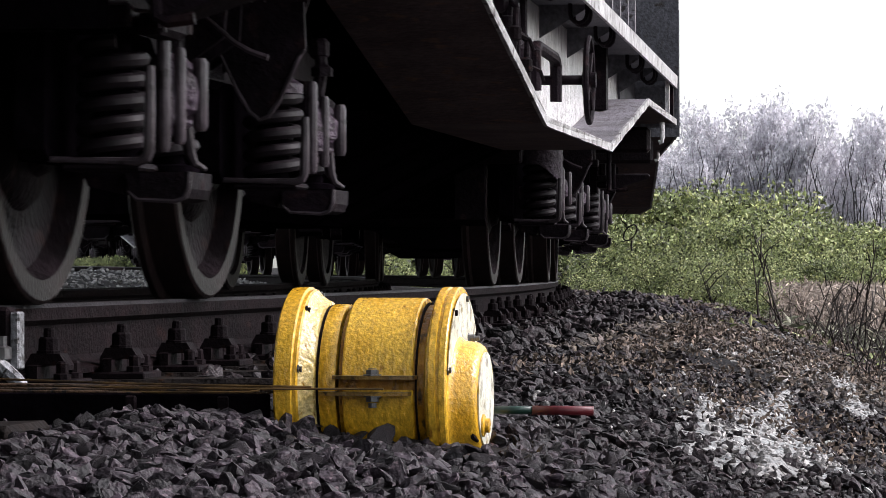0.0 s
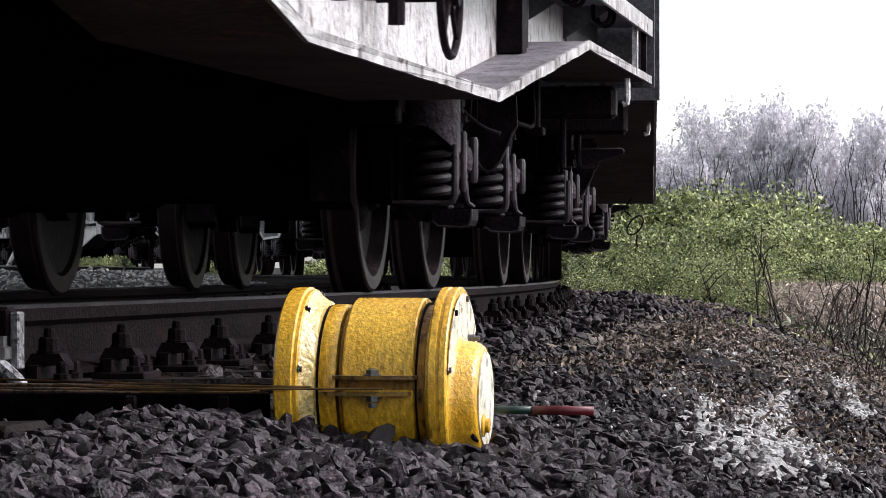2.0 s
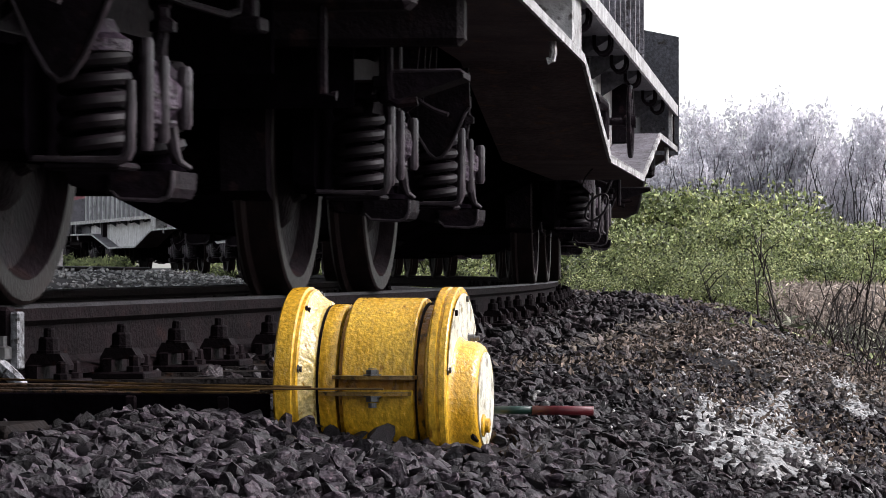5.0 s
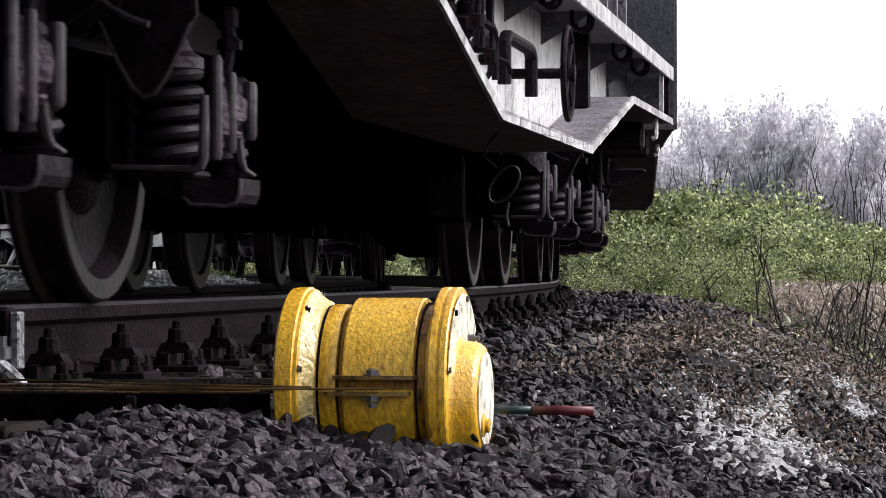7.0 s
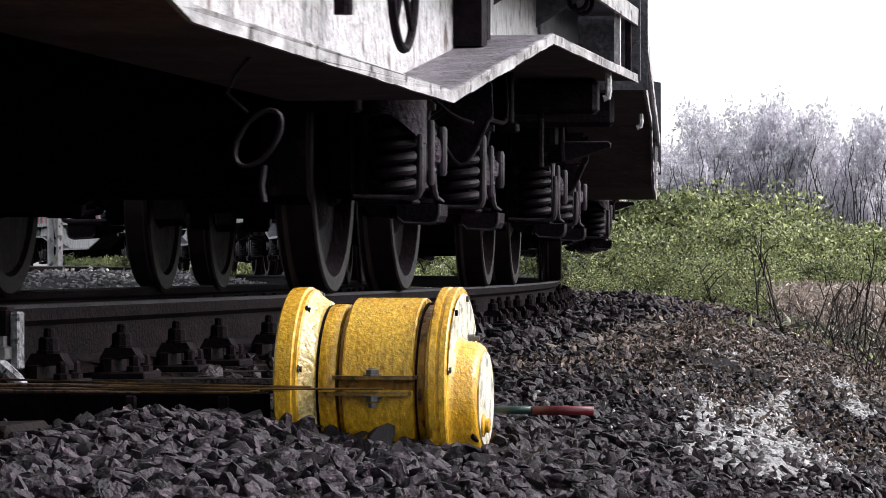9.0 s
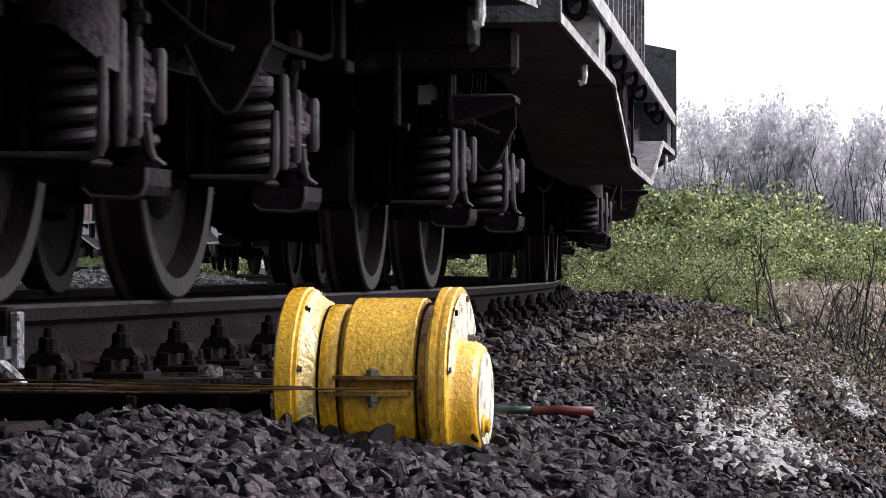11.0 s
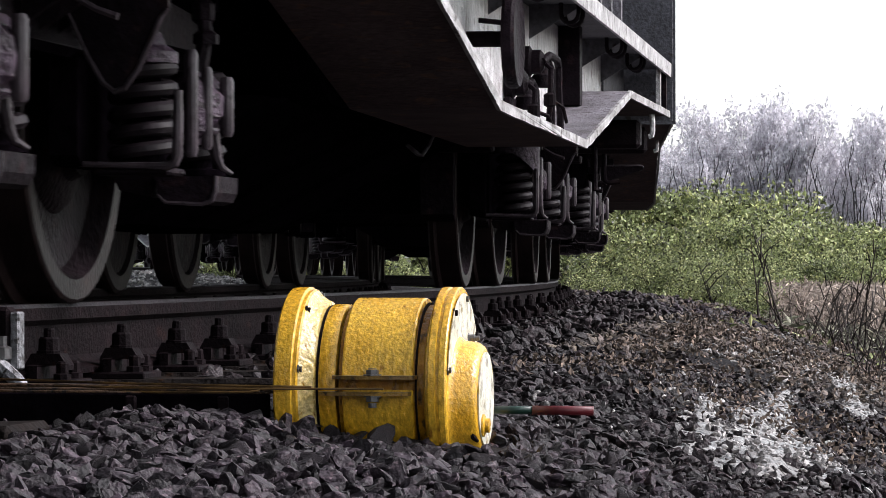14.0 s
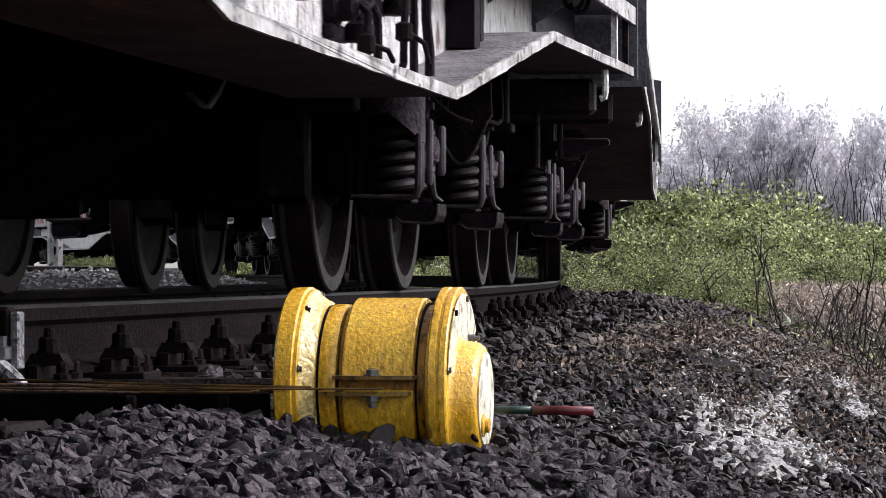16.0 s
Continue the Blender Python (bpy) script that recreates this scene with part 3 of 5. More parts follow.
def build_handwheel(parent, x, z, r, out_q):
    bm = bmesh.new()
    tube(bm, ring_path((x, -out_q, z), r, 32), 0.013, 8, closed=True)
    for i in range(4):
        a = math.pi * (i + 0.5) / 2
        tube(bm, [(x, -out_q, z), (x + r * math.cos(a), -out_q, z + r * math.sin(a))], 0.009, 6)
    turned(bm, [(0.035, -0.03), (0.035, 0.03)], 14, Matrix.Translation((x, -out_q, z)) @ Matrix.Rotation(radians(90), 4, "X"))
    hw = part("handwheel", bm, M_bogie, parent, "black spoked handwheel", smooth=True)
    bm = bmesh.new()
    tube(bm, [(x, -out_q, z), (x, -1.325, z)], 0.022, 10)
    part("shaft", bm, M_bogie, hw, smooth=True)
    return hw


def build_guard(parent, x0, x1, z_top, z_low):
    """A stout bent bar that bridges the handwheel's shaft."""
    bm = bmesh.new()
    tube(bm, [(x0, -1.43, z_low), (x0, -1.43, z_top - 0.03), (x0 + 0.05, -1.43, z_top - 0.005), (x0 + 0.12, -1.43, z_top), (x1 - 0.12, -1.43, z_top), (x1 - 0.05, -1.43, z_top - 0.005), (x1, -1.43, z_top - 0.03), (x1, -1.43, z_low)], 0.026, 10)
    tube(bm, [(x1, -1.43, (z_top + z_low) / 2), (x1, -1.335, (z_top + z_low) / 2)], 0.02, 8)
    tube(bm, [(x0, -1.43, (z_top + z_low) / 2), (x0, -1.335, (z_top + z_low) / 2)], 0.02, 8)
    part("wheel_guard", bm, M_bogie, parent, "stout black bent bar", smooth=True)


def build_hooks(parent, x, sg):
    """A pair of curved brackets that carry the sill."""
    for dx in (0.0, 0.16):
        bm = bmesh.new()
        tube(bm, [(x + dx, sg * 1.552, 1.245), (x + dx, sg * 1.552, 1.200), (x + dx, sg * 1.547, 1.180), (x + dx, sg * 1.533, 1.165), (x + dx, sg * 1.515, 1.160), (x + dx, sg * 1.497, 1.165), (x + dx, sg * 1.483, 1.180), (x + dx, sg * 1.478, 1.200), (x + dx, sg * 1.478, 1.245)], 0.010, 7)
        part("bracket_hook", bm, M_bogie, parent, smooth=True)
    bm = bmesh.new()
    prism(bm, [(sg * 1.335, 1.245), (sg * 1.57, 1.245), (sg * 1.335, 1.10)], "x", x + 0.07, x + 0.085)
    part("gusset", bm, M_grey, parent)


def build_valve(parent, x, z, tall):
    """A cluster of cocks and pipes on the side sheet."""
    bm = bmesh.new()
    out = Matrix.Rotation(radians(90), 4, "X")
    turned(bm, [(0.060, 0.0), (0.066, 0.01), (0.066, 0.03), (0.05, 0.04), (0.05, 0.075), (0.03, 0.09), (0.0001, 0.092)], 16, Matrix.Translation((x - 0.03, -1.335, z + 0.07)) @ out, caps=False)
    turned(bm, [(0.036, -0.05), (0.042, -0.045), (0.042, 0.0), (0.030, 0.01), (0.030, 0.06), (0.018, 0.07)], 12, Matrix.Translation((x + 0.10, -1.40, z + 0.02)))
    box(bm, x - 0.09, x + 0.14, -1.365, -1.332, z - 0.03, z + 0.015, 0.008)
    v = part("valve", bm, M_bogie, parent, "black brake valve", smooth=True)
    bm = bmesh.new()
    tube(bm, [(x + 0.10, -1.40, z + 0.05), (x + 0.16, -1.42, z + 0.085), (x + 0.21, -1.43, z + 0.05), (x + 0.22, -1.43, z - 0.02), (x + 0.22, -1.43, z - tall)], 0.014, 8)
    tube(bm, [(x - 0.03, -1.42, z + 0.07), (x - 0.05, -1.455, z + 0.04), (x - 0.06, -1.45, z - tall * 0.6), (x - 0.01, -1.44, z - tall * 0.9), (x + 0.05, -1.42, z - tall)], 0.012, 8)
    part("pipe", bm, M_bogie, v, smooth=True)
    bm = bmesh.new()
    turned(bm, [(0.012, -0.03), (0.026, -0.022), (0.026, 0.022), (0.012, 0.03)], 10, Matrix.Translation((x - 0.06, -1.45, z - tall * 0.45)))
    tube(bm, [(x - 0.06, -1.46, z - tall * 0.45), (x + 0.0, -1.50, z - tall * 0.6), (x + 0.03, -1.51, z - tall * 0.9)], 0.008, 6)
    part("cock", bm, M_clip, v, smooth=True)


def build_wagon(variant):
    red = variant == "red"
    drop, low_edge, bogies = build_of(variant)
    OUT = [(x, z - drop) for x, z in low_edge]
    w = thing("hopper_wagon", "faded red hopper wagon with white side beams on dark bogies" if red else "whitish ribbed hopper wagon with white side beams on dark bogies" if variant == "pale" else "weathered grey hopper wagon with deep white side beams on dark bogies", "wagon", "wagons of the train")
    for sg in (-1, 1):
        bm = bmesh.new()
        prism(bm, [(x, z + 0.02) for x, z in OUT] + [(OUT[-1][0], 1.24), (OUT[0][0], 1.24)], "y", sg * 1.31, sg * 1.33)
        part("side_sheet", bm, M_white, w, "streaked white painted steel sheet")
        bm = bmesh.new()
        low = [(x, z + 0.010) for x, z in OUT]
        prism(bm, low + [(x, z + 0.018) for x, z in reversed(low)], "y", sg * 1.10, sg * 1.585)
        part("bottom_flange", bm, M_under, w, "rusty brown bottom plate")
        bm = bmesh.new()
        prism(bm, [(x, z + 0.0285) for x, z in OUT] + [(x, z + 0.0325) for x, z in reversed(OUT)], "y", sg * 1.335, sg * 1.584)
        part("flange_cover", bm, M_rib, w, "grey scuffed plate")
        bm = bmesh.new()
        prism(bm, [(x, z) for x, z in OUT] + [(x, z + 0.036) for x, z in reversed(OUT)], "y", sg * 1.587, sg * 1.60)
        bmesh.ops.subdivide_edges(bm, edges=[e for e in bm.edges if e.calc_length() > 1], cuts=30)
        for v in bm.verts:
            v.co += Vector((0, 0.004, 0.004)) * noise.noise(v.co * 7)
        part("flange_lip", bm, M_edge, w, "bright edge")
        bm = bmesh.new()
        box(bm, -6.7, 6.72, sg * 1.25, sg * 1.59, 1.245, 1.262)
        part("sill_plate", bm, M_grey, w)
        bm = bmesh.new()
        box(bm, -6.7, 6.74, sg * 1.590, sg * 1.604, 1.200, 1.276)
        bmesh.ops.subdivide_edges(bm, edges=[e for e in bm.edges if e.calc_length() > 1], cuts=40)
        for v in bm.verts:
            v.co += Vector((0, 0.005, 0.004)) * noise.noise(v.co * 8)
        part("sill", bm, M_edge, w, "bright worn side sill")
        bm = bmesh.new()
        box(bm, -6.0, 6.0, sg * BODY_Q, sg * (BODY_Q - 0.02), 1.266, 3.1)
        part("body_side", bm, M_farred if red else M_rib if variant == "pale" else M_grey, w)
        for i in range(21):
            bm = bmesh.new()
            x = -5.8 + 0.58 * i
            box(bm, x - 0.03, x + 0.03, sg * (BODY_Q + 0.002), sg * (BODY_Q + 0.05), 1.268, 3.1)
            part("rib", bm, M_farwhite if red or variant == "pale" else M_rib, w)
        # posts between the bottom plate and the sill
        for x, wd, q, mat, lab in ((-3.38, 0.27, 1.575, M_edge, "white painted post"), (3.42, 0.06, 1.43, M_bogie, ""), (3.72, 0.035, 1.40, M_bogie, ""), (6.20, 0.02, 1.585, M_white, ""), (6.62, 0.02, 1.585, M_bogie, ""), (-6.35, 0.02, 1.585, M_white, "")):
            bm = bmesh.new()
            z0 = height_on(OUT, x) + 0.032
            box(bm, x - wd, x + wd, sg * 1.332, sg * q if wd > 0.03 else sg * (q - 0.03), z0, 1.243) if wd > 0.03 else box(bm, x - wd, x + wd, sg * (q - 0.025), sg * q, z0, 1.243)
            part("post", bm, mat, w, lab)
        # stirrup bars at the ends
        for x, z in ((-4.35, 0.892), (6.05, 0.845)):
            bm = bmesh.new()
            tube(bm, [(x, sg * 1.55, 0.965), (x, sg * 1.552, z + 0.03), (x, sg * 1.548, z + 0.005), (x, sg * 1.53, z)], 0.015, 7)
            part("stirrup", bm, M_white, w, "light worn bar", smooth=True)
        for x in (-5.5, -4.4, -2.35, -0.70, 0.75, 2.10, 4.18, 5.32):
            build_hooks(w, x, sg)
        # dark inset panel at the trailing end
        bm = bmesh.new()
        box(bm, 5.45, 6.66, sg * 1.334, sg * 1.345, 0.99, 1.24)
        part("end_panel", bm, M_grey, w)
    for e in (-1, 1):
        bm = bmesh.new()
        prism(bm, [(-1.61, 0.96), (1.61, 0.96), (1.61, 1.76), (0.6, 1.97), (-0.6, 1.97), (-1.61, 1.76)], "x", e * 6.77, e * 6.75)
        part("end_plate", bm, M_grey, w, "blue-grey painted end plate")
        bm = bmesh.new()
        box(bm, min(e * 6.60, e * 6.48), max(e * 6.60, e * 6.48), -1.45, 1.45, 0.80, 0.955, 0.02)
        part("headstock", bm, M_wheel, w, "brown rusty headstock")
        bm = bmesh.new()
        box(bm, e * 6.6, e * 7.02, -0.12, 0.12, 0.92, 1.12, 0.02)
        part("coupler", bm, M_bogie, w)
        # step with its hanger
        for sg in (-1, 1):
            if e > 0:
                bm = bmesh.new()
                tube(bm, [(6.5, sg * 1.2, 0.96), (6.5, sg * 1.2, 0.86), (6.5, sg * 1.2, 0.57), (6.5, sg * 1.24, 0.565)], 0.015, 7)
                part("hanger", bm, M_bogie, w, smooth=True)
                continue
            bm = bmesh.new()
            x = -6.30
            prism(bm, [(sg * 1.19, 0.640), (sg * 1.24, 0.650), (sg * 1.43, 0.712), (sg * 1.43, 0.732), (sg * 1.19, 0.732)], "x", x - 0.11, x + 0.11)
            st = part("step", bm, M_bogie, w, "steel step with a bright edge")
            # Lighter tube draws the bright edge of the step.
            bm = bmesh.new()
            tube(bm, [(x - 0.112, sg * 1.20, 0.734), (x - 0.112, sg * 1.42, 0.734), (x - 0.112, sg * 1.432, 0.722)], 0.006, 6)
            part("edge", bm, M_wornbright, st, "bright edge", smooth=True)
            bm = bmesh.new()
            tube(bm, [(x - 0.12, sg * 1.20, 1.02), (x - 0.12, sg * 1.20, 0.70), (x - 0.12, sg * 1.205, 0.645), (x - 0.12, sg * 1.23, 0.632), (x - 0.12, sg * 1.29, 0.640)], 0.015, 7)
            part("hanger", bm, M_bogie, st, smooth=True)
    # hopper bottom and centre beam
    bm = bmesh.new()
    box(bm, -7.0, 7.0, -0.25, 0.25, 0.85, 1.15, 0.01)
    box(bm, -6.5, 6.5, -1.30, 1.30, 1.16, 1.20)
    part("centre_beam", bm, M_bogie, w)
    # Cross plates added only to block light that shows through under the body.
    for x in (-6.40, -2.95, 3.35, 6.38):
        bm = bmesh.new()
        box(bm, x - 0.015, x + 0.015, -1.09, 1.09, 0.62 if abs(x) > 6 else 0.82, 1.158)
        part("bulkhead", bm, M_shadeblack, w, "added black plate that screens light under the body")
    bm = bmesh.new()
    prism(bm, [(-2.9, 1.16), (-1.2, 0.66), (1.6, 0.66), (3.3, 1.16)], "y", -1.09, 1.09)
    part("hopper_chute", bm, M_shadeblack, w, "black discharge chute, shade put into its colour")
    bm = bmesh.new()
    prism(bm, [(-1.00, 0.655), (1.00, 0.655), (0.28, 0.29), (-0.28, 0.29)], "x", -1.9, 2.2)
    part("discharge_gate", bm, M_shadeblack, w, "low black discharge gate between the rails")
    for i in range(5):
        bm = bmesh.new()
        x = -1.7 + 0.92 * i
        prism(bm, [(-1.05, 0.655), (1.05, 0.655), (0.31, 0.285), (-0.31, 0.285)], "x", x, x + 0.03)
        part("gate_rib", bm, M_shadeblack, w)
    bm = bmesh.new()
    turned(bm, [(0.0, -0.5), (0.14, -0.49), (0.16, -0.44), (0.16, 0.44), (0.14, 0.49), (0.0, 0.5)], 18, Matrix.Translation((-2.9, -0.75, 0.86)) @ Matrix.Rotation(radians(90), 4, "Y"), caps=False)
    part("air_tank", bm, M_bogie, w, smooth=True)
    for x in (-6.0, -5.75, 5.95):
        bm = bmesh.new()
        box(bm, x - 0.03, x + 0.03, -1.16, -1.12, 0.70, 0.96, 0.006)
        box(bm, x - 0.05, x + 0.05, -1.18, -1.10, 0.70, 0.74, 0.006)
        part("bracket", bm, M_bogie, w)
    bm = bmesh.new()
    tube(bm, [(5.05, -1.14, 0.86), (5.05, -1.15, 0.76), (5.12, -1.15, 0.735), (5.3, -1.15, 0.728), (5.7, -1.15, 0.728), (5.8, -1.15, 0.745), (5.83, -1.15, 0.80), (5.83, -1.14, 0.95)], 0.010, 7)
    part("hose", bm, M_bogie, w, smooth=True)
    if variant == "straps":
        bm = bmesh.new()
        turned(bm, [(0.0001, -0.012), (0.150, -0.014), (0.172, -0.024), (0.180, -0.012), (0.180, 0.012), (0.172, 0.024), (0.150, 0.014), (0.0001, 0.012)], 36, Matrix.Translation((0.24, -1.50, 0.965)) @ Matrix.Rotation(radians(90), 4, "X"), caps=False)
        disc = part("handwheel", bm, M_bogie, w, "black solid handwheel", smooth=True)
        bm = bmesh.new()
        tube(bm, [(0.24, -1.50, 0.965), (0.24, -1.325, 0.965)], 0.030, 10)
        part("shaft", bm, M_bogie, disc, smooth=True)
        bm = bmesh.new()
        tube(bm, [(0.55, -1.46, 1.02), (0.55, -1.46, 0.86), (0.57, -1.46, 0.835), (0.60, -1.46, 0.835), (0.62, -1.46, 0.86), (0.62, -1.46, 1.02), (0.60, -1.46, 1.045), (0.57, -1.46, 1.045)], 0.010, 8, closed=True)
        tube(bm, [(0.585, -1.46, 1.045), (0.585, -1.33, 1.06)], 0.010, 8)
        part("chain_loop", bm, M_bogie, w, "black hanging loop", smooth=True)
        build_valve(w, 1.98, 0.92, 0.20)
        build_valve(w, 1.40, 0.80, 0.10)
        bm = bmesh.new()
        tube(bm, [(1.92, -1.42, 0.99), (2.0, -1.44, 1.02), (2.3, -1.44, 1.02), (2.36, -1.44, 0.99), (2.36, -1.44, 0.90), (2.42, -1.44, 0.80), (2.42, -1.44, 0.72)], 0.016, 8)
        part("brake_pipe", bm, M_bogie, w, smooth=True)
        bm = bmesh.new()
        tube(bm, [(1.33, -0.87, 0.690), (1.33, -0.93, 0.640), (1.33, -0.992, 0.588), (1.33, -1.006, 0.586), (1.33, -1.035, 0.625), (1.33, -1.065, 0.688)], [0.005, 0.008, 0.010, 0.010, 0.007, 0.004], 6)
        part("strap", bm, M_rib, w, "pale hanging strap", smooth=True)
    elif variant in ("plain", "high", "ring"):
        hx = 0.81 if variant == "high" else 1.16
        build_handwheel(w, hx, 0.915, 0.185, 1.555)
        build_guard(w, hx - 1.12, hx - 0.22, 0.995, 0.81)
        build_valve(w, hx - 2.02, 1.03, 0.13)
        build_valve(w, hx - 1.62, 0.93, 0.12)
        for run, r in (([(-2.6, -1.40, 1.16), (-2.2, -1.42, 1.17), (-2.05, -1.42, 1.13), (-2.05, -1.42, 1.04)], 0.022), ([(-1.62, -1.40, 0.95), (-1.48, -1.42, 1.0), (-1.48, -1.42, 1.16)], 0.016)):
            bm = bmesh.new()
            tube(bm, [(hx + a, b, c) for a, b, c in run], r, 8)
            part("brake_pipe", bm, M_bogie, w, smooth=True)
    for c in list(w.children):
        c.matrix_basis = Matrix.Translation((0, 0, drop))
    if variant == "ring":
        bm = bmesh.new()
        tube(bm, [(-0.23, -1.46 - 0.048 * math.cos(a) - 0.030 * math.sin(a), 0.395 + 0.066 * math.sin(a)) for a in [math.pi * i / 10 for i in range(20)]], 0.006, 6, closed=True)
        tube(bm, [(-0.23, -1.435, 0.455), (-0.23, -1.385, 0.50), (-0.23, -1.405, 0.545), (-0.23, -1.44, 0.588)], 0.005, 6)
        tube(bm, [(-0.23, -1.475, 0.332), (-0.23, -1.468, 0.28), (-0.23, -1.475, 0.245)], 0.007, 6)
        part("hanging_ring", bm, M_spring, w, "oval steel ring on a hook", smooth=True)
    for x in bogies:
        build_bogie(w, x, x < 0)
    return w


def travelled(t):
    """Metres the train has rolled since the start."""
    return 2.246254 * t - 0.01108159 * t * t + 0.000477755 * t ** 3 - 0.0000213760 * t ** 4


TRAIN = []
for k in range(-1, 10):
    kind = "red" if k > 5 else "pale" if k == 5 else "straps" if k == 2 else "high" if k == 0 else "ring" if k == 1 else "plain"
    wag = build_wagon(kind)
    sets = []
    for bx in build_of(kind)[2]:
        for ax in (-AXLE, AXLE):
            sets.append((build_wheelset(wag), Matrix.Translation((bx, 0, 0)) @ Matrix.Rotation(bx * CURVE, 4, "Z") @ Matrix.Translation((ax, 0, WHEEL_R))))
    TRAIN.append((wag, 13.25 + PITCH_LEN * k + FIRST_S.get(k, -0.35), sets))


def motions():
    times = [0.25 * i for i in range(65)]
    for wag, s0, sets in TRAIN:
        walk(wag, [(t, track_pose(s0 - travelled(t), -0.076)) for t in times])
        for ws, base in sets:
            walk(ws, [(t, base @ pose(0, 0, 0, 0, -math.degrees(travelled(t) / WHEEL_R), 0)) for t in times])


# ---------------------------------------------------------------- yellow housing beside the rail
def build_housing():
    """Axis u runs square to the track and away from it; v towards the camera; z up."""
    h = thing("yellow_housing", "yellow enamelled cast cylinder housing half sunk in ballast", "housing")
    spin = Matrix.Rotation(radians(90), 4, "X")          # local z of a turned shape becomes -y

    def ring(name, prof, mat=M_yellow, parent=h, label="", seg=72, off=(0, 0, 0), smooth=True, caps=True):
        bm = bmesh.new()
        turned(bm, [(r, u * 0.95) for r, u in prof], seg, Matrix.Translation(off) @ spin, caps)
        ob = part(name, bm, mat, parent, label, smooth)
        return ob

    left = ring("inner_flange", [(0.1800, -0.178), (0.1870, -0.173), (0.1885, -0.150), (0.1885, -0.141), (0.1835, -0.138), (0.1835, -0.131), (0.180, -0.128), (0.150, -0.122)])
    # Separate ring so the bevel's painted highlight gets its own colour.
    ring("bevel", [(0.150, -0.1285), (0.1800, -0.1275), (0.1720, -0.120), (0.1665, -0.112), (0.1605, -0.100), (0.1500, -0.098), (0.1460, -0.090)], mat=M_bevel, parent=left, label="pale yellow bevel, sky highlight put into its colour")
    ring("neck", [(0.140, -0.093), (0.1535, -0.091), (0.1550, -0.088), (0.1550, -0.060), (0.1535, -0.057), (0.140, -0.055)])
    # two half shells of the barrel, clamped at mid height
    for name, a0, a1, r1 in (("upper_shell", 6, 180, 0.1675), ("lower_shell", 186, 358, 0.1640)):
        bm = bmesh.new()
        prof = [(0.150, -0.037), (r1 - 0.003, -0.039), (r1, -0.036), (r1, 0.094), (r1 - 0.003, 0.097), (0.150, 0.097)]
        rows = []
        for i in range(49):
            a = radians(a0 + (a1 - a0) * i / 48)
            rows.append([bm.verts.new((-r * math.cos(a), -u, r * math.sin(a))) for r, u in prof])
        for ra, rb in zip(rows, rows[1:]):
            for j in range(len(prof)):
                bm.faces.new((ra[j], ra[(j + 1) % len(prof)], rb[(j + 1) % len(prof)], rb[j]))
        bm.faces.new(rows[0][::-1])
        bm.faces.new(rows[-1])
        bmesh.ops.recalc_face_normals(bm, faces=bm.faces)
        sh = part(name, bm, M_yellow, h, smooth=True)
    ring("core", [(0.1535, -0.05), (0.1535, 0.135)], mat=M_amber, label="deep amber core in the joint")
    # lugs with their bolts on the camera's side
    for z, u0, u1, nm in ((0.0185, -0.058, 0.108, "upper_lug"), (-0.0125, -0.085, 0.098, "lower_lug")):
        bm = bmesh.new()
        prism(bm, [(-0.140, -u0), (-0.140, -u1), (-0.186, -u1 + 0.006), (-0.196, -u1 + 0.05), (-0.196, -u0 - 0.05), (-0.182, -u0 - 0.004)], "z", z - 0.0035, z + 0.0035)
        lug = part(nm, bm, M_lug, h, "stained yellow clamping lug")
        bm = bmesh.new()
        s_ = 1 if z > 0 else -1
        turned(bm, [(0.018, z + s_ * 0.0035), (0.018, z + s_ * 0.006), (0.0125, z + s_ * 0.006), (0.0125, z + s_ * 0.014), (0.010, z + s_ * 0.015)], 6, Matrix.Translation((-0.182, -0.024, 0)))
        turned(bm, [(0.008, z + s_ * 0.017), (0.008, z + s_ * (0.018 if z > 0 else 0.026))], 10, Matrix.Translation((-0.182, -0.024, 0)))
        part("bolt", bm, M_bolt, lug, "zinc plated bolt")
    ring("shoulder", [(0.145, 0.106), (0.150, 0.108), (0.151, 0.121), (0.158, 0.126), (0.158, 0.133), (0.17, 0.135)])
    # Black rings added in the grooves: their shade put into colour.
    for u, r in ((0.1005, 0.1585), (-0.0500, 0.1480), (-0.0920, 0.1530)):
        bm = bmesh.new()
        turned(bm, [(0.14, u / 0.95 * 0.95), (r, u), (r, u + 0.0035), (0.14, u + 0.0035)], 60, spin)
        part("gasket", bm, M_clip, h, "black ring, the groove's shade put into colour", smooth=True)
    bm = bmesh.new()
    turned(bm, [(0.0001, 0.1662), (0.1755, 0.1662), (0.1765, 0.1678), (0.0001, 0.1680)], 60, spin, caps=False)
    bmesh.ops.bisect_plane(bm, geom=bm.verts[:] + bm.edges[:] + bm.faces[:], plane_co=(0, 0, 0.03), plane_no=(0, 0, -1), clear_outer=True)
    part("end_face", bm, M_cream, h, "pale cream end face", smooth=True)
    ring("outer_flange", [(0.150, 0.134), (0.1865, 0.135), (0.1885, 0.138), (0.1885, 0.150), (0.184, 0.152), (0.184, 0.157), (0.1885, 0.159), (0.1885, 0.170), (0.186, 0.173), (0.10, 0.174)])
    # eccentric end cap
    cap = ring("end_cap", [(0.128, 0.172), (0.117, 0.178), (0.112, 0.186), (0.108, 0.214), (0.101, 0.224), (0.095, 0.227), (0.0001, 0.228)], off=(-0.040, 0, -0.026), caps=False)
    bm = bmesh.new()
    turned(bm, [(0.0001, 0.2168), (0.090, 0.2160), (0.0905, 0.2185), (0.0001, 0.2195)], 48, Matrix.Translation((-0.040, 0, -0.026)) @ spin, caps=False)
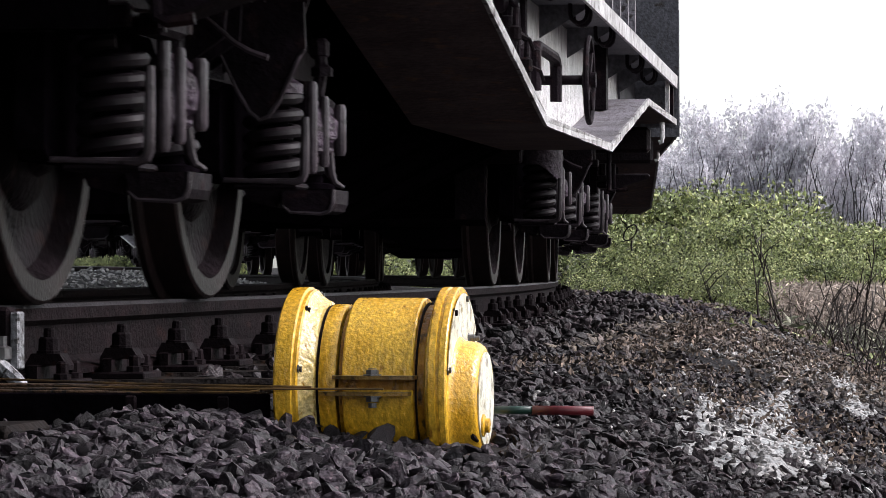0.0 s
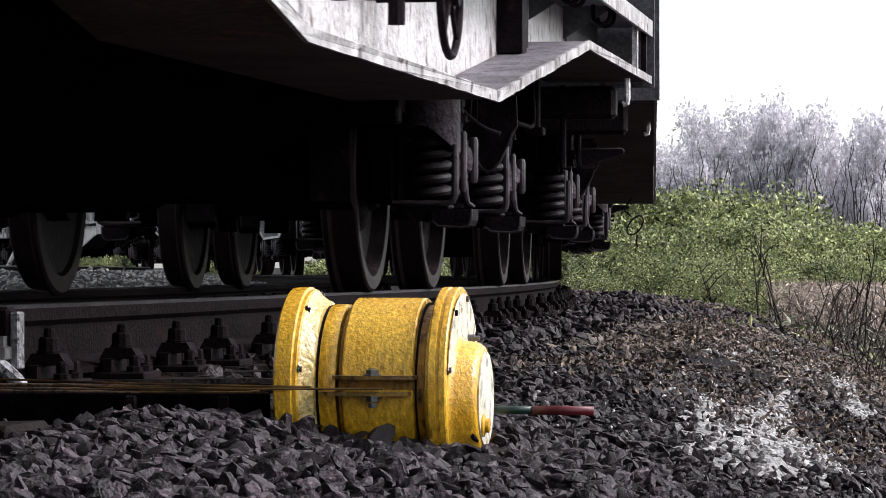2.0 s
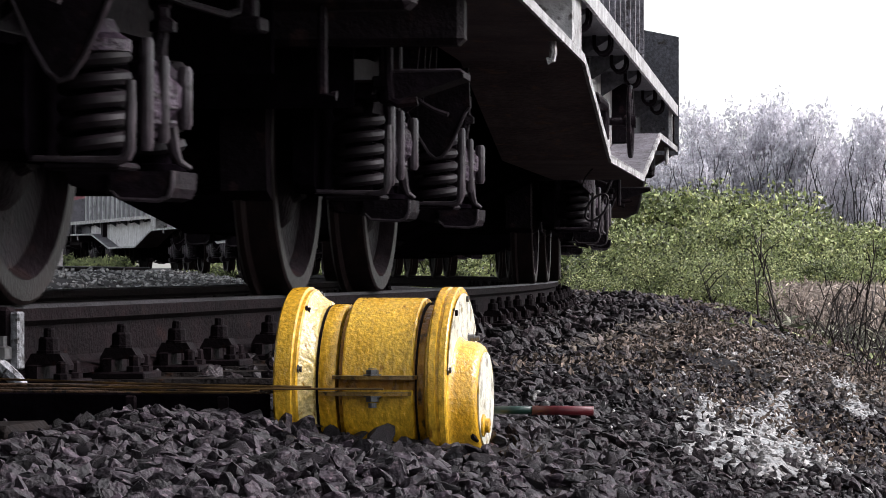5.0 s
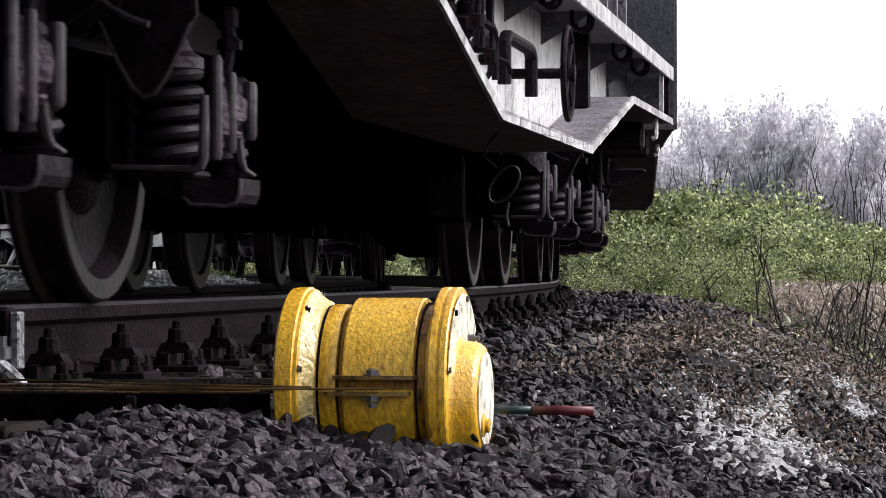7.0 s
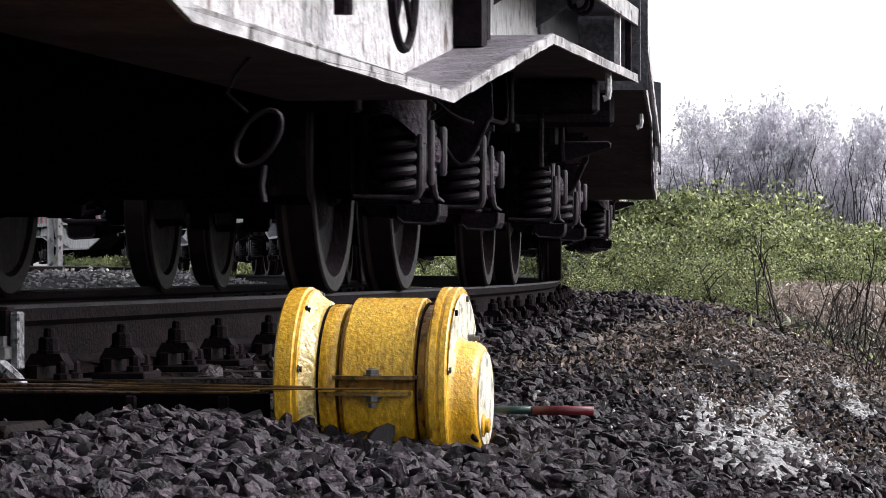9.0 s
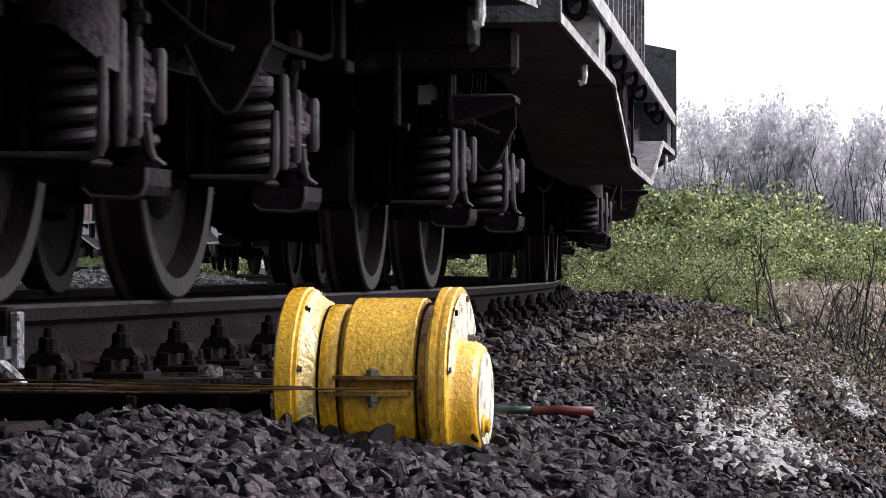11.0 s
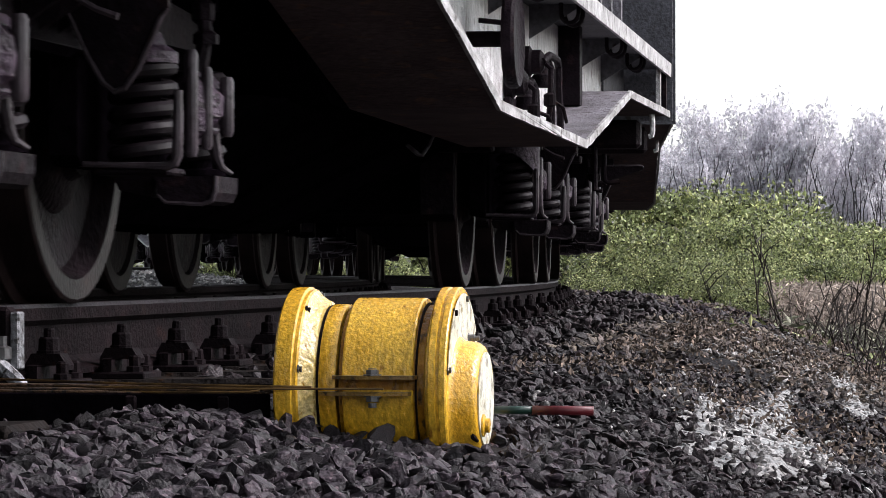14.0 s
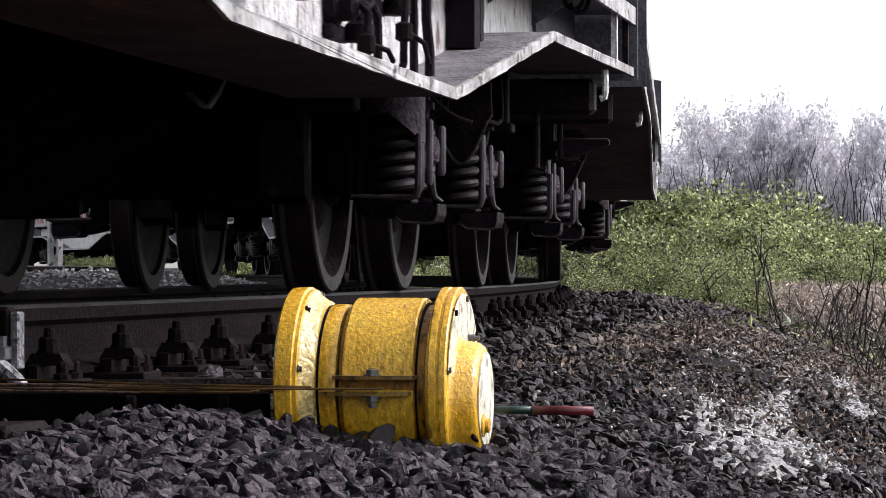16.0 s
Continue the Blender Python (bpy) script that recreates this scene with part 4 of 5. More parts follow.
    part("cap_face", bm, M_cream, cap, "pale cream disc", smooth=True)
    bm = bmesh.new()
    turned(bm, [(0.022, 0.205), (0.022, 0.222), (0.014, 0.225), (0.014, 0.232)], 14, Matrix.Translation((-0.085, 0, -0.075)) @ spin)
    part("boss", bm, M_yellow, cap, smooth=True)
    bm = bmesh.new()
    tube(bm, [(-0.128, -0.196, -0.062), (-0.126, -0.199, -0.080), (-0.118, -0.205, -0.095), (-0.108, -0.213, -0.104)], [0.003, 0.005, 0.006, 0.003], 7)
    part("chip", bm, M_clip, cap, "black chipped spot", smooth=True)
    # bolts and bolt holes round both flanges
    for u, r, n_ in ((0.1645, 0.168, 8), (-0.1225, 0.174, 8)):
        for i in range(n_):
            a = radians(11 + 360 / n_ * i)
            if math.sin(a) < -0.5:
                continue
            bm = bmesh.new()
            turned(bm, [(0.010, u), (0.010, u + 0.003), (0.0065, u + 0.003), (0.0065, u + 0.008)], 6, Matrix.Translation((-r * math.cos(a), 0, r * math.sin(a))) @ spin)
            part("flange_bolt", bm, M_clip if i % 2 else M_bolt, h)
    bm = bmesh.new()
    box(bm, 0.045, 0.065, -0.172, -0.164, 0.078, 0.098, 0.003)
    turned(bm, [(0.008, 0), (0.008, 0.014), (0.005, 0.015), (0.005, 0.024)], 8, Matrix.Translation((0.055, -0.166, 0.088)) @ spin)
    part("stud", bm, M_bolt, h, "steel stud")
    h.matrix_world = Matrix.Translation((6.22, -1.783, -0.1355)) @ Matrix.Rotation(radians(2.5), 4, "Z")
    return h


build_housing()

# indicator rod, green then red
rod = thing("indicator_rod", "thin rod painted dark green and dark red", "rod")
bm = bmesh.new()
tube(bm, [(6.175, -2.022, -0.182), (6.178, -2.095, -0.182)], 0.0080, 10)
part("green_end", bm, M_green, rod, "dark green painted length", smooth=True)
bm = bmesh.new()
tube(bm, [(6.178, -2.095, -0.182), (6.184, -2.212, -0.1825)], 0.0092, 10)
part("red_end", bm, M_red, rod, "dark red painted length", smooth=True)

# pull wires that run from the rail to the clamp of the housing
for dz, dx, y1 in ((0.0, 0.0, -1.84), (0.005, 0.02, -1.70), (-0.006, -0.012, -1.60)):
    w_ = thing("pull_wire", "thin brown and yellow pull wire stretched to the housing", "wire", "pull wires")
    bm = bmesh.new()
    tube(bm, [(6.022 + dx * 0.2, y1, -0.138 + dz * 0.6), (6.020 + dx * 0.4, -1.58, -0.139 + dz), (6.12 + dx, -1.30, -0.142 + dz * 1.4), (6.45 + dx * 2, -0.90, -0.150 + dz * 2), (6.75 + dx * 3, -0.50, -0.153 + dz * 2)], 0.0025, 6)
    part("strand", bm, M_cable, w_, smooth=True)

# dark steel trough that carries the wires from the sleeper end to the housing
trough = thing("wire_trough", "dark tarred steel trough under rusty flat bars", "trough")
bm = bmesh.new()
box(bm, 6.085, 6.098, -1.60, -0.80, -0.30, -0.152, 0.003)
part("front_plate", bm, M_shadeblack, trough, "black tarred plate")
for y in (-1.325, -1.51):
    bm = bmesh.new()
    box(bm, 6.072, 6.0845, y - 0.011, y + 0.011, -0.30, -0.156, 0.003)
    part("rib", bm, M_clip, trough)
for x, y0, z, wd in ((6.105, -1.59, -0.148, 0.014), (6.19, -1.58, -0.146, 0.02), (6.31, -1.57, -0.143, 0.025)):
    bm = bmesh.new()
    box(bm, x - wd, x + wd, y0, -0.86, z - 0.008, z, 0.002)
    bmesh.ops.subdivide_edges(bm, edges=[e for e in bm.edges if e.calc_length() > 0.4], cuts=14)
    for v in bm.verts:
        v.co.z += 0.0025 * noise.noise(v.co * 14)
    part("flat_bar", bm, M_rustbar, trough, "rusty brown flat bar")

# grey rail clamp at the near rail joint
clampt = thing("rail_clamp", "pale grey metal clamp with two uprights on the rail", "clamp")
base = on_track(6.92, 0.935)
for dy, w_, z0, z1 in ((0.055, 0.020, -0.115, -0.008), (-0.005, 0.022, -0.135, -0.006)):
    bm = bmesh.new()
    box(bm, base.x - 0.02, base.x + 0.02, base.y + dy - w_ / 2, base.y + dy + w_ / 2, z0, z1, 0.004)
    part("upright", bm, M_clampgrey, clampt)
bm = bmesh.new()
box(bm, base.x - 0.025, base.x + 0.03, base.y + 0.005, base.y + 0.05, -0.10, 0.004, 0.008)
part("jaw", bm, M_clip, clampt, "dark jaw")
bm = bmesh.new()
turned(bm, [(0.012, 0), (0.022, 0.004), (0.022, 0.03), (0.012, 0.034), (0.012, 0.055)], 10, Matrix.Translation((base.x - 0.03, base.y + 0.02, -0.115)))
part("nut", bm, M_bolt, clampt)
bm = bmesh.new()
tube(bm, [(base.x - 0.04, base.y + 0.03, -0.12), (base.x - 0.05, base.y - 0.02, -0.155), (base.x - 0.05, base.y - 0.05, -0.185)], [0.020, 0.017, 0.012], 9)
part("lever", bm, M_clampgrey, clampt, "bright worn lever", smooth=True)
bm = bmesh.new()
box(bm, base.x - 0.06, base.x + 0.06, base.y - 0.10, base.y + 0.10, -0.235, -0.175, 0.012)
part("foot", bm, M_clip, clampt)


# ---------------------------------------------------------------- ballast stones
def icosphere_data(level):
    bm = bmesh.new()
    bmesh.ops.create_icosphere(bm, subdivisions=level, radius=1)
    vs = np.array([v.co[:] for v in bm.verts])
    fs = np.array([[v.index for v in f.verts] for f in bm.faces])
    bm.free()
    return vs, fs


ICO_V, ICO_F = icosphere_data(1)
FINE_V, FINE_F = icosphere_data(2)


def stone_shape(rng, ball):
    """An angular chip: a few cutting planes through a small ball."""
    v = ball * rng.uniform(0.85, 1.1, (len(ball), 1)) if len(ball) > 20 else ball * rng.uniform(0.75, 1.2, (len(ball), 1))
    for _ in range(7 if len(ball) > 20 else 4):
        n = rng.normal(size=3)
        n /= np.linalg.norm(n)
        d = rng.uniform(0.35, 0.7)
        over = np.maximum(v @ n - d, 0)
        v = v - over[:, None] * n
    return v * np.array([1.12, rng.uniform(0.55, 0.9), rng.uniform(0.30, 0.62)])


SHAPES = [stone_shape(np.random.RandomState(100 + i), ICO_V) for i in range(40)]
FINE = [stone_shape(np.random.RandomState(300 + i), FINE_V) for i in range(40)]


def random_turn(rng):
    q = rng.normal(size=4)
    q /= np.linalg.norm(q)
    w, x, y, z = q
    return np.array([[1 - 2 * (y * y + z * z), 2 * (x * y - z * w), 2 * (x * z + y * w)], [2 * (x * y + z * w), 1 - 2 * (x * x + z * z), 2 * (y * z - x * w)], [2 * (x * z - y * w), 2 * (y * z + x * w), 1 - 2 * (x * x + y * y)]])


def blocked(s, q):
    """True where the housing or a sleeper stands."""
    p = on_track(s, q)
    if abs(p.x - 6.22) < 0.135 and -2.05 < p.y < -1.58 or 6.05 < p.x < 6.35 and -1.6 < p.y < -0.8:
        return True
    d = (s - 7.43 + 0.3) % 0.6 - 0.3
    return abs(d) < 0.14 and abs(q) < (1.36 if s < 8 else 1.12)


def scatter(name, label, seed, count, s0, s1, q0, q1, size, mat, bury=0.05, dense=None, fine=False):
    rng = np.random.RandomState(seed)
    V, F = [], []
    n = 0
    made = 0
    while made < count:
        s, q = rng.uniform(s0, s1), rng.uniform(q0, q1)
        made += 1
        if blocked(s, q) or (dense and rng.uniform() > dense(s, q)):
            continue
        r = size * rng.uniform(0.55, 1.25) * (0.5 if rng.uniform() < 0.25 else 1)
        p = on_track(s, q)
        v = ((FINE if fine else SHAPES)[rng.randint(40)] * r) @ random_turn(rng).T
        v[:, 2] *= 0.8
        v += np.array([p.x, p.y, land(p.x, p.y) + r * (bury + rng.uniform(-0.3, 0.55))])
        V.append(v)
        F.append((FINE_F if fine else ICO_F) + n)
        n += len(v)
    V, F = np.concatenate(V), np.concatenate(F)
    me = bpy.data.meshes.new(name)
    me.from_pydata(V.tolist(), [], F.tolist())
    me.materials.append(mat)
    ob = new(name, me)
    return tagged(ob, label, "ballast", kind="stuff")


scatter("ballast", "layer of angular dark grey broken ballast stones", 1, 9000, 3.9, 6.6, 1.05, 2.7, 0.026, M_stone, fine=True)
# Stones past the housing take the darker copy that stands for shade.
scatter("ballast", "layer of blackish broken ballast stones, shade put into their colour", 7, 17500, 6.6, 11.5, 0.86, 3.2, 0.0245, M_stone_shade)
scatter("ballast", "layer of angular dark grey broken ballast stones", 2, 14500, 11, 24, 0.86, 3.7, 0.026, M_stone_brown)
scatter("ballast", "layer of angular dark grey broken ballast stones", 3, 4500, 24, 50, 0.9, 5.5, 0.055, M_stone_brown)
scatter("ballast", "layer of angular dark grey broken ballast stones", 8, 4200, 19, 48, 0.86, 2.3, 0.046, M_stone)
scatter("ballast", "layer of angular dark grey broken ballast stones", 9, 4200, 8, 34, 0.86, 1.55, 0.036, M_stone_shade, 1.5)
scatter("ballast", "dark ballast stones between the rails", 4, 3600, 6, 28, -1.6, 0.66, 0.034, M_stone)
scatter("gravel", "pale grey gravel on the far side of the track", 5, 9000, 17, 42, -6.0, -1.7, 0.028, M_gravel)
scatter("gravel", "pale dusty chips lying among the ballast", 6, 500, 7.5, 20, 1.9, 3.3, 0.018, M_sand, 0.7)

# the stones nearest to the camera, one by one
rng = np.random.RandomState(77)
stone_meshes = []
for i in range(12):
    me = bpy.data.meshes.new("stone")
    me.from_pydata(FINE[i * 3].tolist(), [], FINE_F.tolist())
    me.materials.append(M_stone)
    stone_meshes.append(me)
for i in range(300):
    s, q = rng.uniform(4.6, 6.6), rng.uniform(1.25, 2.55)
    if blocked(s, q):
        continue
    p = on_track(s, q)
    r = rng.uniform(0.019, 0.032)
    ob = new("stone", stone_meshes[i % 12])
    ob.parent = ground
    turn = Matrix(random_turn(rng).tolist()).to_4x4()
    ob.matrix_basis = Matrix.Translation((p.x, p.y, land(p.x, p.y) + r * 0.5)) @ Matrix.Diagonal((1, 1, 0.72, 1)) @ turn @ Matrix.Diagonal((r, r, r, 1))
# one larger stone leaning on the housing
ob = new("stone", stone_meshes[3])
ob.parent = ground
ob.matrix_basis = Matrix.Translation((6.02, -1.838, -0.238)) @ pose(0, 0, 0, 20, 15, 60) @ Matrix.Diagonal((0.046, 0.04, 0.060, 1))


# ---------------------------------------------------------------- pale wet stones lying in drifts
DRIFTS = ((8.3, 2.50, 0.75, 0.20), (9.2, 2.44, 0.6, 0.09), (10.6, 2.42, 0.8, 0.06), (8.95, 2.31, 0.4, 0.03), (9.43, 2.48, 0.5, 0.04), (11.4, 2.66, 0.7, 0.06), (13.4, 2.58, 0.8, 0.05), (7.75, 2.56, 0.3, 0.04))


def in_drift(s, q):
    best = 0.015
    for a, b, ra, rb in DRIFTS:
        d = math.hypot((s - a) / ra, (q - b) / rb)
        best = max(best, 0.85 * max(0.0, 1.1 - d))
    return min(best, 0.9)


scatter("pale_ballast", "drifts of pale wet stones on dark ballast", 10, 34000, 7.2, 15.5, 2.1, 2.85, 0.0125, M_pale, 1.3, dense=in_drift)


def build_wet_sand():
    """Thin drifts of pale wet sand that fill the hollows between the stones."""
    bm = bmesh.new()
    for a, b, ra, rb in DRIFTS:
        n, k = 46, 22
        grid = []
        for i in range(n + 1):
            row = []
            for j in range(k + 1):
                u, v = 2 * i / n - 1, 2 * j / k - 1
                p = on_track(a + ra * 1.15 * u, b + rb * 1.15 * v)
                d = min(u * u + v * v, 2.0)
                p.z = land(p.x, p.y) + 0.020 * (1 - d) + 0.013 * noise.noise((p.x * 9, p.y * 22, 2)) + 0.008 * noise.noise((p.x * 30, p.y * 50, 7)) + 0.004
                row.append(bm.verts.new(p))
            grid.append(row)
        for ga, gb in zip(grid, grid[1:]):
            for j in range(k):
                bm.faces.new((ga[j], gb[j], gb[j + 1], ga[j + 1]))
    bmesh.ops.recalc_face_normals(bm, faces=bm.faces)
    ob = part("wet_sand", bm, M_sand, None, smooth=True)
    return tagged(ob, "thin drifts of pale wet sand between dark stones", "sand", kind="stuff")


build_wet_sand()

# ---------------------------------------------------------------- bushes, trees and dry stalks
def quads(name, mat, centres, sizes, rng, parent, label="", tilt=1.0, stretch=1.6):
    """Many small leaf blades, each two bent triangles."""
    n = len(centres)
    a = rng.normal(size=(n, 3))
    a /= np.linalg.norm(a, axis=1)[:, None]
    b = np.cross(a, rng.normal(size=(n, 3)))
    b /= np.linalg.norm(b, axis=1)[:, None]
    c = np.cross(a, b)
    s = np.asarray(sizes)[:, None]
    P = np.stack([centres - a * s * stretch * 0.5, centres + b * s * 0.4 + c * s * 0.12, centres + a * s * stretch * 0.5, centres - b * s * 0.4 + c * s * 0.12], 1)
    me = bpy.data.meshes.new(name)
    F = np.arange(4 * n).reshape(n, 4)
    me.from_pydata(P.reshape(-1, 3).tolist(), [], F.tolist())
    me.materials.append(mat)
    ob = new(name, me)
    ob.parent = parent
    if label:
        ob["label"] = label
    return ob


def build_bush(seed, leaves, leaf, w, h):
    rng = np.random.RandomState(seed)
    t = thing("bush", "dense yellow-green leafy bush on the bank", "bush", "bushes along the line")
    lobes = []
    for i in range(11):
        a, rr = rng.uniform(0, 2 * math.pi), w * math.sqrt(rng.uniform(0, 0.5))
        lobes.append((rr * math.cos(a), rr * math.sin(a) * 0.8, h * rng.uniform(0.15, 0.72), w * rng.uniform(0.22, 0.42)))
    bm = bmesh.new()
    for x, y, z, r in lobes:
        tube(bm, [(x * 0.15, y * 0.15, -0.1), (x * 0.6, y * 0.6, z * 0.6), (x, y, z)], [0.03, 0.018, 0.008], 5)
    part("wood", bm, M_stalk, t)
    C = []
    per = leaves // len(lobes)
    for x, y, z, r in lobes:
        d = rng.normal(size=(per, 3))
        d /= np.linalg.norm(d, axis=1)[:, None]
        rad = r * (1 - 0.45 * rng.uniform(size=per) ** 2) * (1 + 0.25 * rng.normal(size=per) * 0.6)
        C.append(np.array([x, y, z]) + d * rad[:, None] * np.array([1, 1, 0.85]))
    C = np.concatenate(C)
    C = C[C[:, 2] > -0.1]
    quads("crown", M_leaf, C, leaf * rng.uniform(0.6, 1.3, len(C)), rng, t, "yellow-green leaves")
    return t


BUSHES = [build_bush(11, 8000, 0.060, 1.9, 2.5), build_bush(12, 8000, 0.064, 2.3, 2.2), build_bush(13, 7800, 0.060, 1.6, 2.9)]
BUSH_TOPS = [max(v.co.z for c in t.children if c.name.startswith("crown") for v in c.data.vertices) for t in BUSHES]
# the bank of bushes, tall in the middle and falling to both ends: direction across the view, distance, height of the top over the rails
BANK = ((1062, 88, 0.42), (1090, 84, 0.80), (1118, 80, 1.02), (1150, 78, 1.28), (1185, 76, 1.85), (1222, 74, 2.02), (1258, 73, 2.18), (1288, 72, 2.15), (1318, 70, 1.72), (1350, 66, 1.28), (1386, 62, 1.05), (1424, 60, 0.98), (1462, 58, 1.12), (1502, 56, 1.00), (1540, 55, 0.86), (1578, 54, 0.86), (1205, 66, 1.25), (1262, 62, 1.20), (1128, 70, 0.62), (1308, 58, 0.72), (1358, 54, 0.55), (1168, 60, 0.50), (1412, 50, 0.42), (1462, 47, 0.38), (1234, 54, 0.42), (1292, 49, 0.26), (1348, 45, 0.16), (1520, 45, 0.34), (1040, 84, 0.12), (1076, 76, 0.22), (1400, 41, -0.02), (1104, 64, 0.10), (1560, 46, 0.40))
rng = np.random.RandomState(9)
for i, (across, dist, high) in enumerate(BANK):
    az = 0.2192 - (across - 784) / 5838
    x, y = dist * math.cos(az), -3.297 + dist * math.sin(az)
    sc = max(0.2, (high - land(x, y)) / BUSH_TOPS[i % 3])
    wide = max(sc, 0.5)
    m = Matrix.Translation((x, y, land(x, y))) @ Matrix.Rotation(rng.uniform(0, 6.28), 4, "Z")
    if i < 3:
        b_ = BUSHES[i]
        b_.matrix_basis = m
    else:
        b_ = copy_thing(BUSHES[i % 3], m)
    b_.scale = (wide, wide, sc)
# a few bushes inside the curve, seen under the wagons
for i, (x, y, sc) in enumerate(((78, 15.0, 0.4), (95, 19.5, 0.5), (64, 17.8, 0.25), (70, 21.0, 0.28), (58, 16.4, 0.18), (90, 17.0, 0.45), (60, 14.4, 0.2), (62, 15.6, 0.2), (66, 18.9, 0.22), (55, 15.0, 0.18), (68, 20.0, 0.2), (100, 18.5, 0.6), (104, 21.5, 0.6), (98, 22.5, 0.55), (108, 24.5, 0.6), (100, 25.5, 0.6), (112, 30.0, 0.7), (106, 31.5, 0.7), (112, 35.0, 0.7), (104, 35.0, 0.7), (96, 33.0, 0.6), (118, 19.0, 1.15), (120, 21.5, 1.1), (122, 24.0, 1.15), (116, 16.8, 1.1), (124, 27.0, 1.1), (112, 18.0, 0.8), (128, 22.5, 1.3), (126, 19.5, 1.3))):
    m = Matrix.Translation((x, y, land(x, y) - 0.1)) @ Matrix.Rotation(i * 1.3, 4, "Z")
    if i == 0:
        small_bush = b_ = build_bush(14, 1500, 0.14, 1.9, 2.5)
        b_.matrix_basis = m
    else:
        b_ = copy_thing(small_bush, m)
    b_.scale = (sc, sc, sc)


def build_tree(seed, h):
    """A bare tree: trunk, limbs and many fine twigs."""
    rng = np.random.RandomState(seed)
    t = thing("bare_tree", "pale leafless tree with many fine twigs", "tree", "bare trees behind the bushes")
    trunk, twigs = bmesh.new(), bmesh.new()
    tips = []

    def grow(bm, p, d, length, r, level):
        pts, rad = [p], [r]
        n = 4 if level < 2 else 2
        for i in range(n):
            d = (d + Vector(rng.normal(size=3)) * 0.13 + Vector((0, 0, 0.06))).normalized()
            p = p + d * length / n
            pts.append(p)
            rad.append(r * (1 - 0.75 * (i + 1) / n))
        tube(bm, pts, rad, 5 if level == 0 else 3)
        tips.append(p)
        if level < 3:
            for k in range((11, 7, 4)[level]):
                f = rng.uniform(0.25, 1.0)
                i = min(int(f * n), n - 1)
                q = pts[i].lerp(pts[i + 1], f * n - i)
                a = rng.uniform(0, 2 * math.pi)
                nd = (d * 0.7 + Vector((math.cos(a), math.sin(a), rng.uniform(0.0, 0.7))) * 0.75).normalized()
                grow(twigs, q, nd, length * rng.uniform(0.32, 0.5), max(r * 0.38, 0.008), level + 1)

    grow(trunk, Vector((0, 0, -0.2)), Vector((0, 0, 1)), h * 0.8, h * 0.016, 0)
    part("trunk", trunk, M_trunk, t, smooth=True)
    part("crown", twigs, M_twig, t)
    # Tufts added round the tips to fill the crown with painted sky glare.
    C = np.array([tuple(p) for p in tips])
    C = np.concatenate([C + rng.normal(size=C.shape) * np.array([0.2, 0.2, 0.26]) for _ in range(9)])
    quads("outer_crown", M_glaretuft, C, 0.21 * rng.uniform(0.5, 1.2, len(C)), rng, t, "near-white tufts, sky glare put into their colour")
    return t


TREES = [build_tree(31, 7.0), build_tree(32, 6.2), build_tree(33, 7.6)]
TOPS = [max(v.co.z for c in t.children if c.name.startswith("crown") for v in c.data.vertices) for t in TREES]
# tall crowns stand out over the lower ones: direction across the view, height over the rails at 100 m
CROWNS = ((1212, 4.96), (1300, 4.71), (1325, 5.06), (1352, 4.71), (1378, 4.86), (1405, 5.06), (1462, 4.66), (1478, 4.61), (1536, 4.66), (1562, 4.46), (1272, 4.06), (1236, 3.86), (1312, 4.96), (1394, 4.86), (1545, 4.56), (1218, 4.56))
rng = np.random.RandomState(5)
for i in range(46):
    if i < len(CROWNS):
        across, high = CROWNS[i]
        dist, slim = 94 + (i % 4) * 2, 0.6
    else:
        across = 1125 + 480 * (i - 16 + rng.uniform(0, 0.8)) / 30
        high, dist, slim = rng.uniform(3.1, 3.9) - (0.5 if across > 1490 else 0), rng.uniform(98, 122), 0.75
    az = 0.2192 - (across - 784) / 5838
    x, y = dist * math.cos(az), -3.297 + dist * math.sin(az)
    sc = (high * dist / 100 - land(x, y) + 0.2) / TOPS[i % 3]
    m = Matrix.Translation((x, y, land(x, y) - 0.2)) @ Matrix.Rotation(rng.uniform(0, 6.28), 4, "Z")
    if i < 3:
        b_ = TREES[i]
        b_.matrix_basis = m
    else:
        b_ = copy_thing(TREES[i % 3], m)
    b_.scale = (sc * slim, sc * slim, sc)


def build_sapling(seed, h):
    """A slim dark stem with a few upright side shoots."""
    rng = np.random.RandomState(seed)
    t = thing("sapling", "slim dark leafless stem with a few upright shoots", "sapling", "dark stems before the bare trees")
    bm = bmesh.new()
    pts = [Vector((rng.normal() * 0.018 * i, rng.normal() * 0.018 * i, h * i / 6 - 0.2)) for i in range(7)]
    tube(bm, pts, [0.034, 0.032, 0.029, 0.025, 0.02, 0.014, 0.006], 5)
    part("stem", bm, M_trunk, t, smooth=True)
    for k in range(6):
        bm = bmesh.new()
        p = pts[2 + k % 4].lerp(pts[3 + k % 4], rng.uniform())
        a, L = rng.uniform(0, 6.28), h * rng.uniform(0.10, 0.24)
        e = p + Vector((math.cos(a) * 0.22, math.sin(a) * 0.22, 1)) * L
        tube(bm, [p, p.lerp(e, 0.5) + Vector((math.cos(a), math.sin(a), 0)) * L * 0.08, e], [0.014, 0.011, 0.004], 4)
        part("shoot", bm, M_trunk, t)
    return t


sap = build_sapling(71, 4.6)
rng = np.random.RandomState(8)
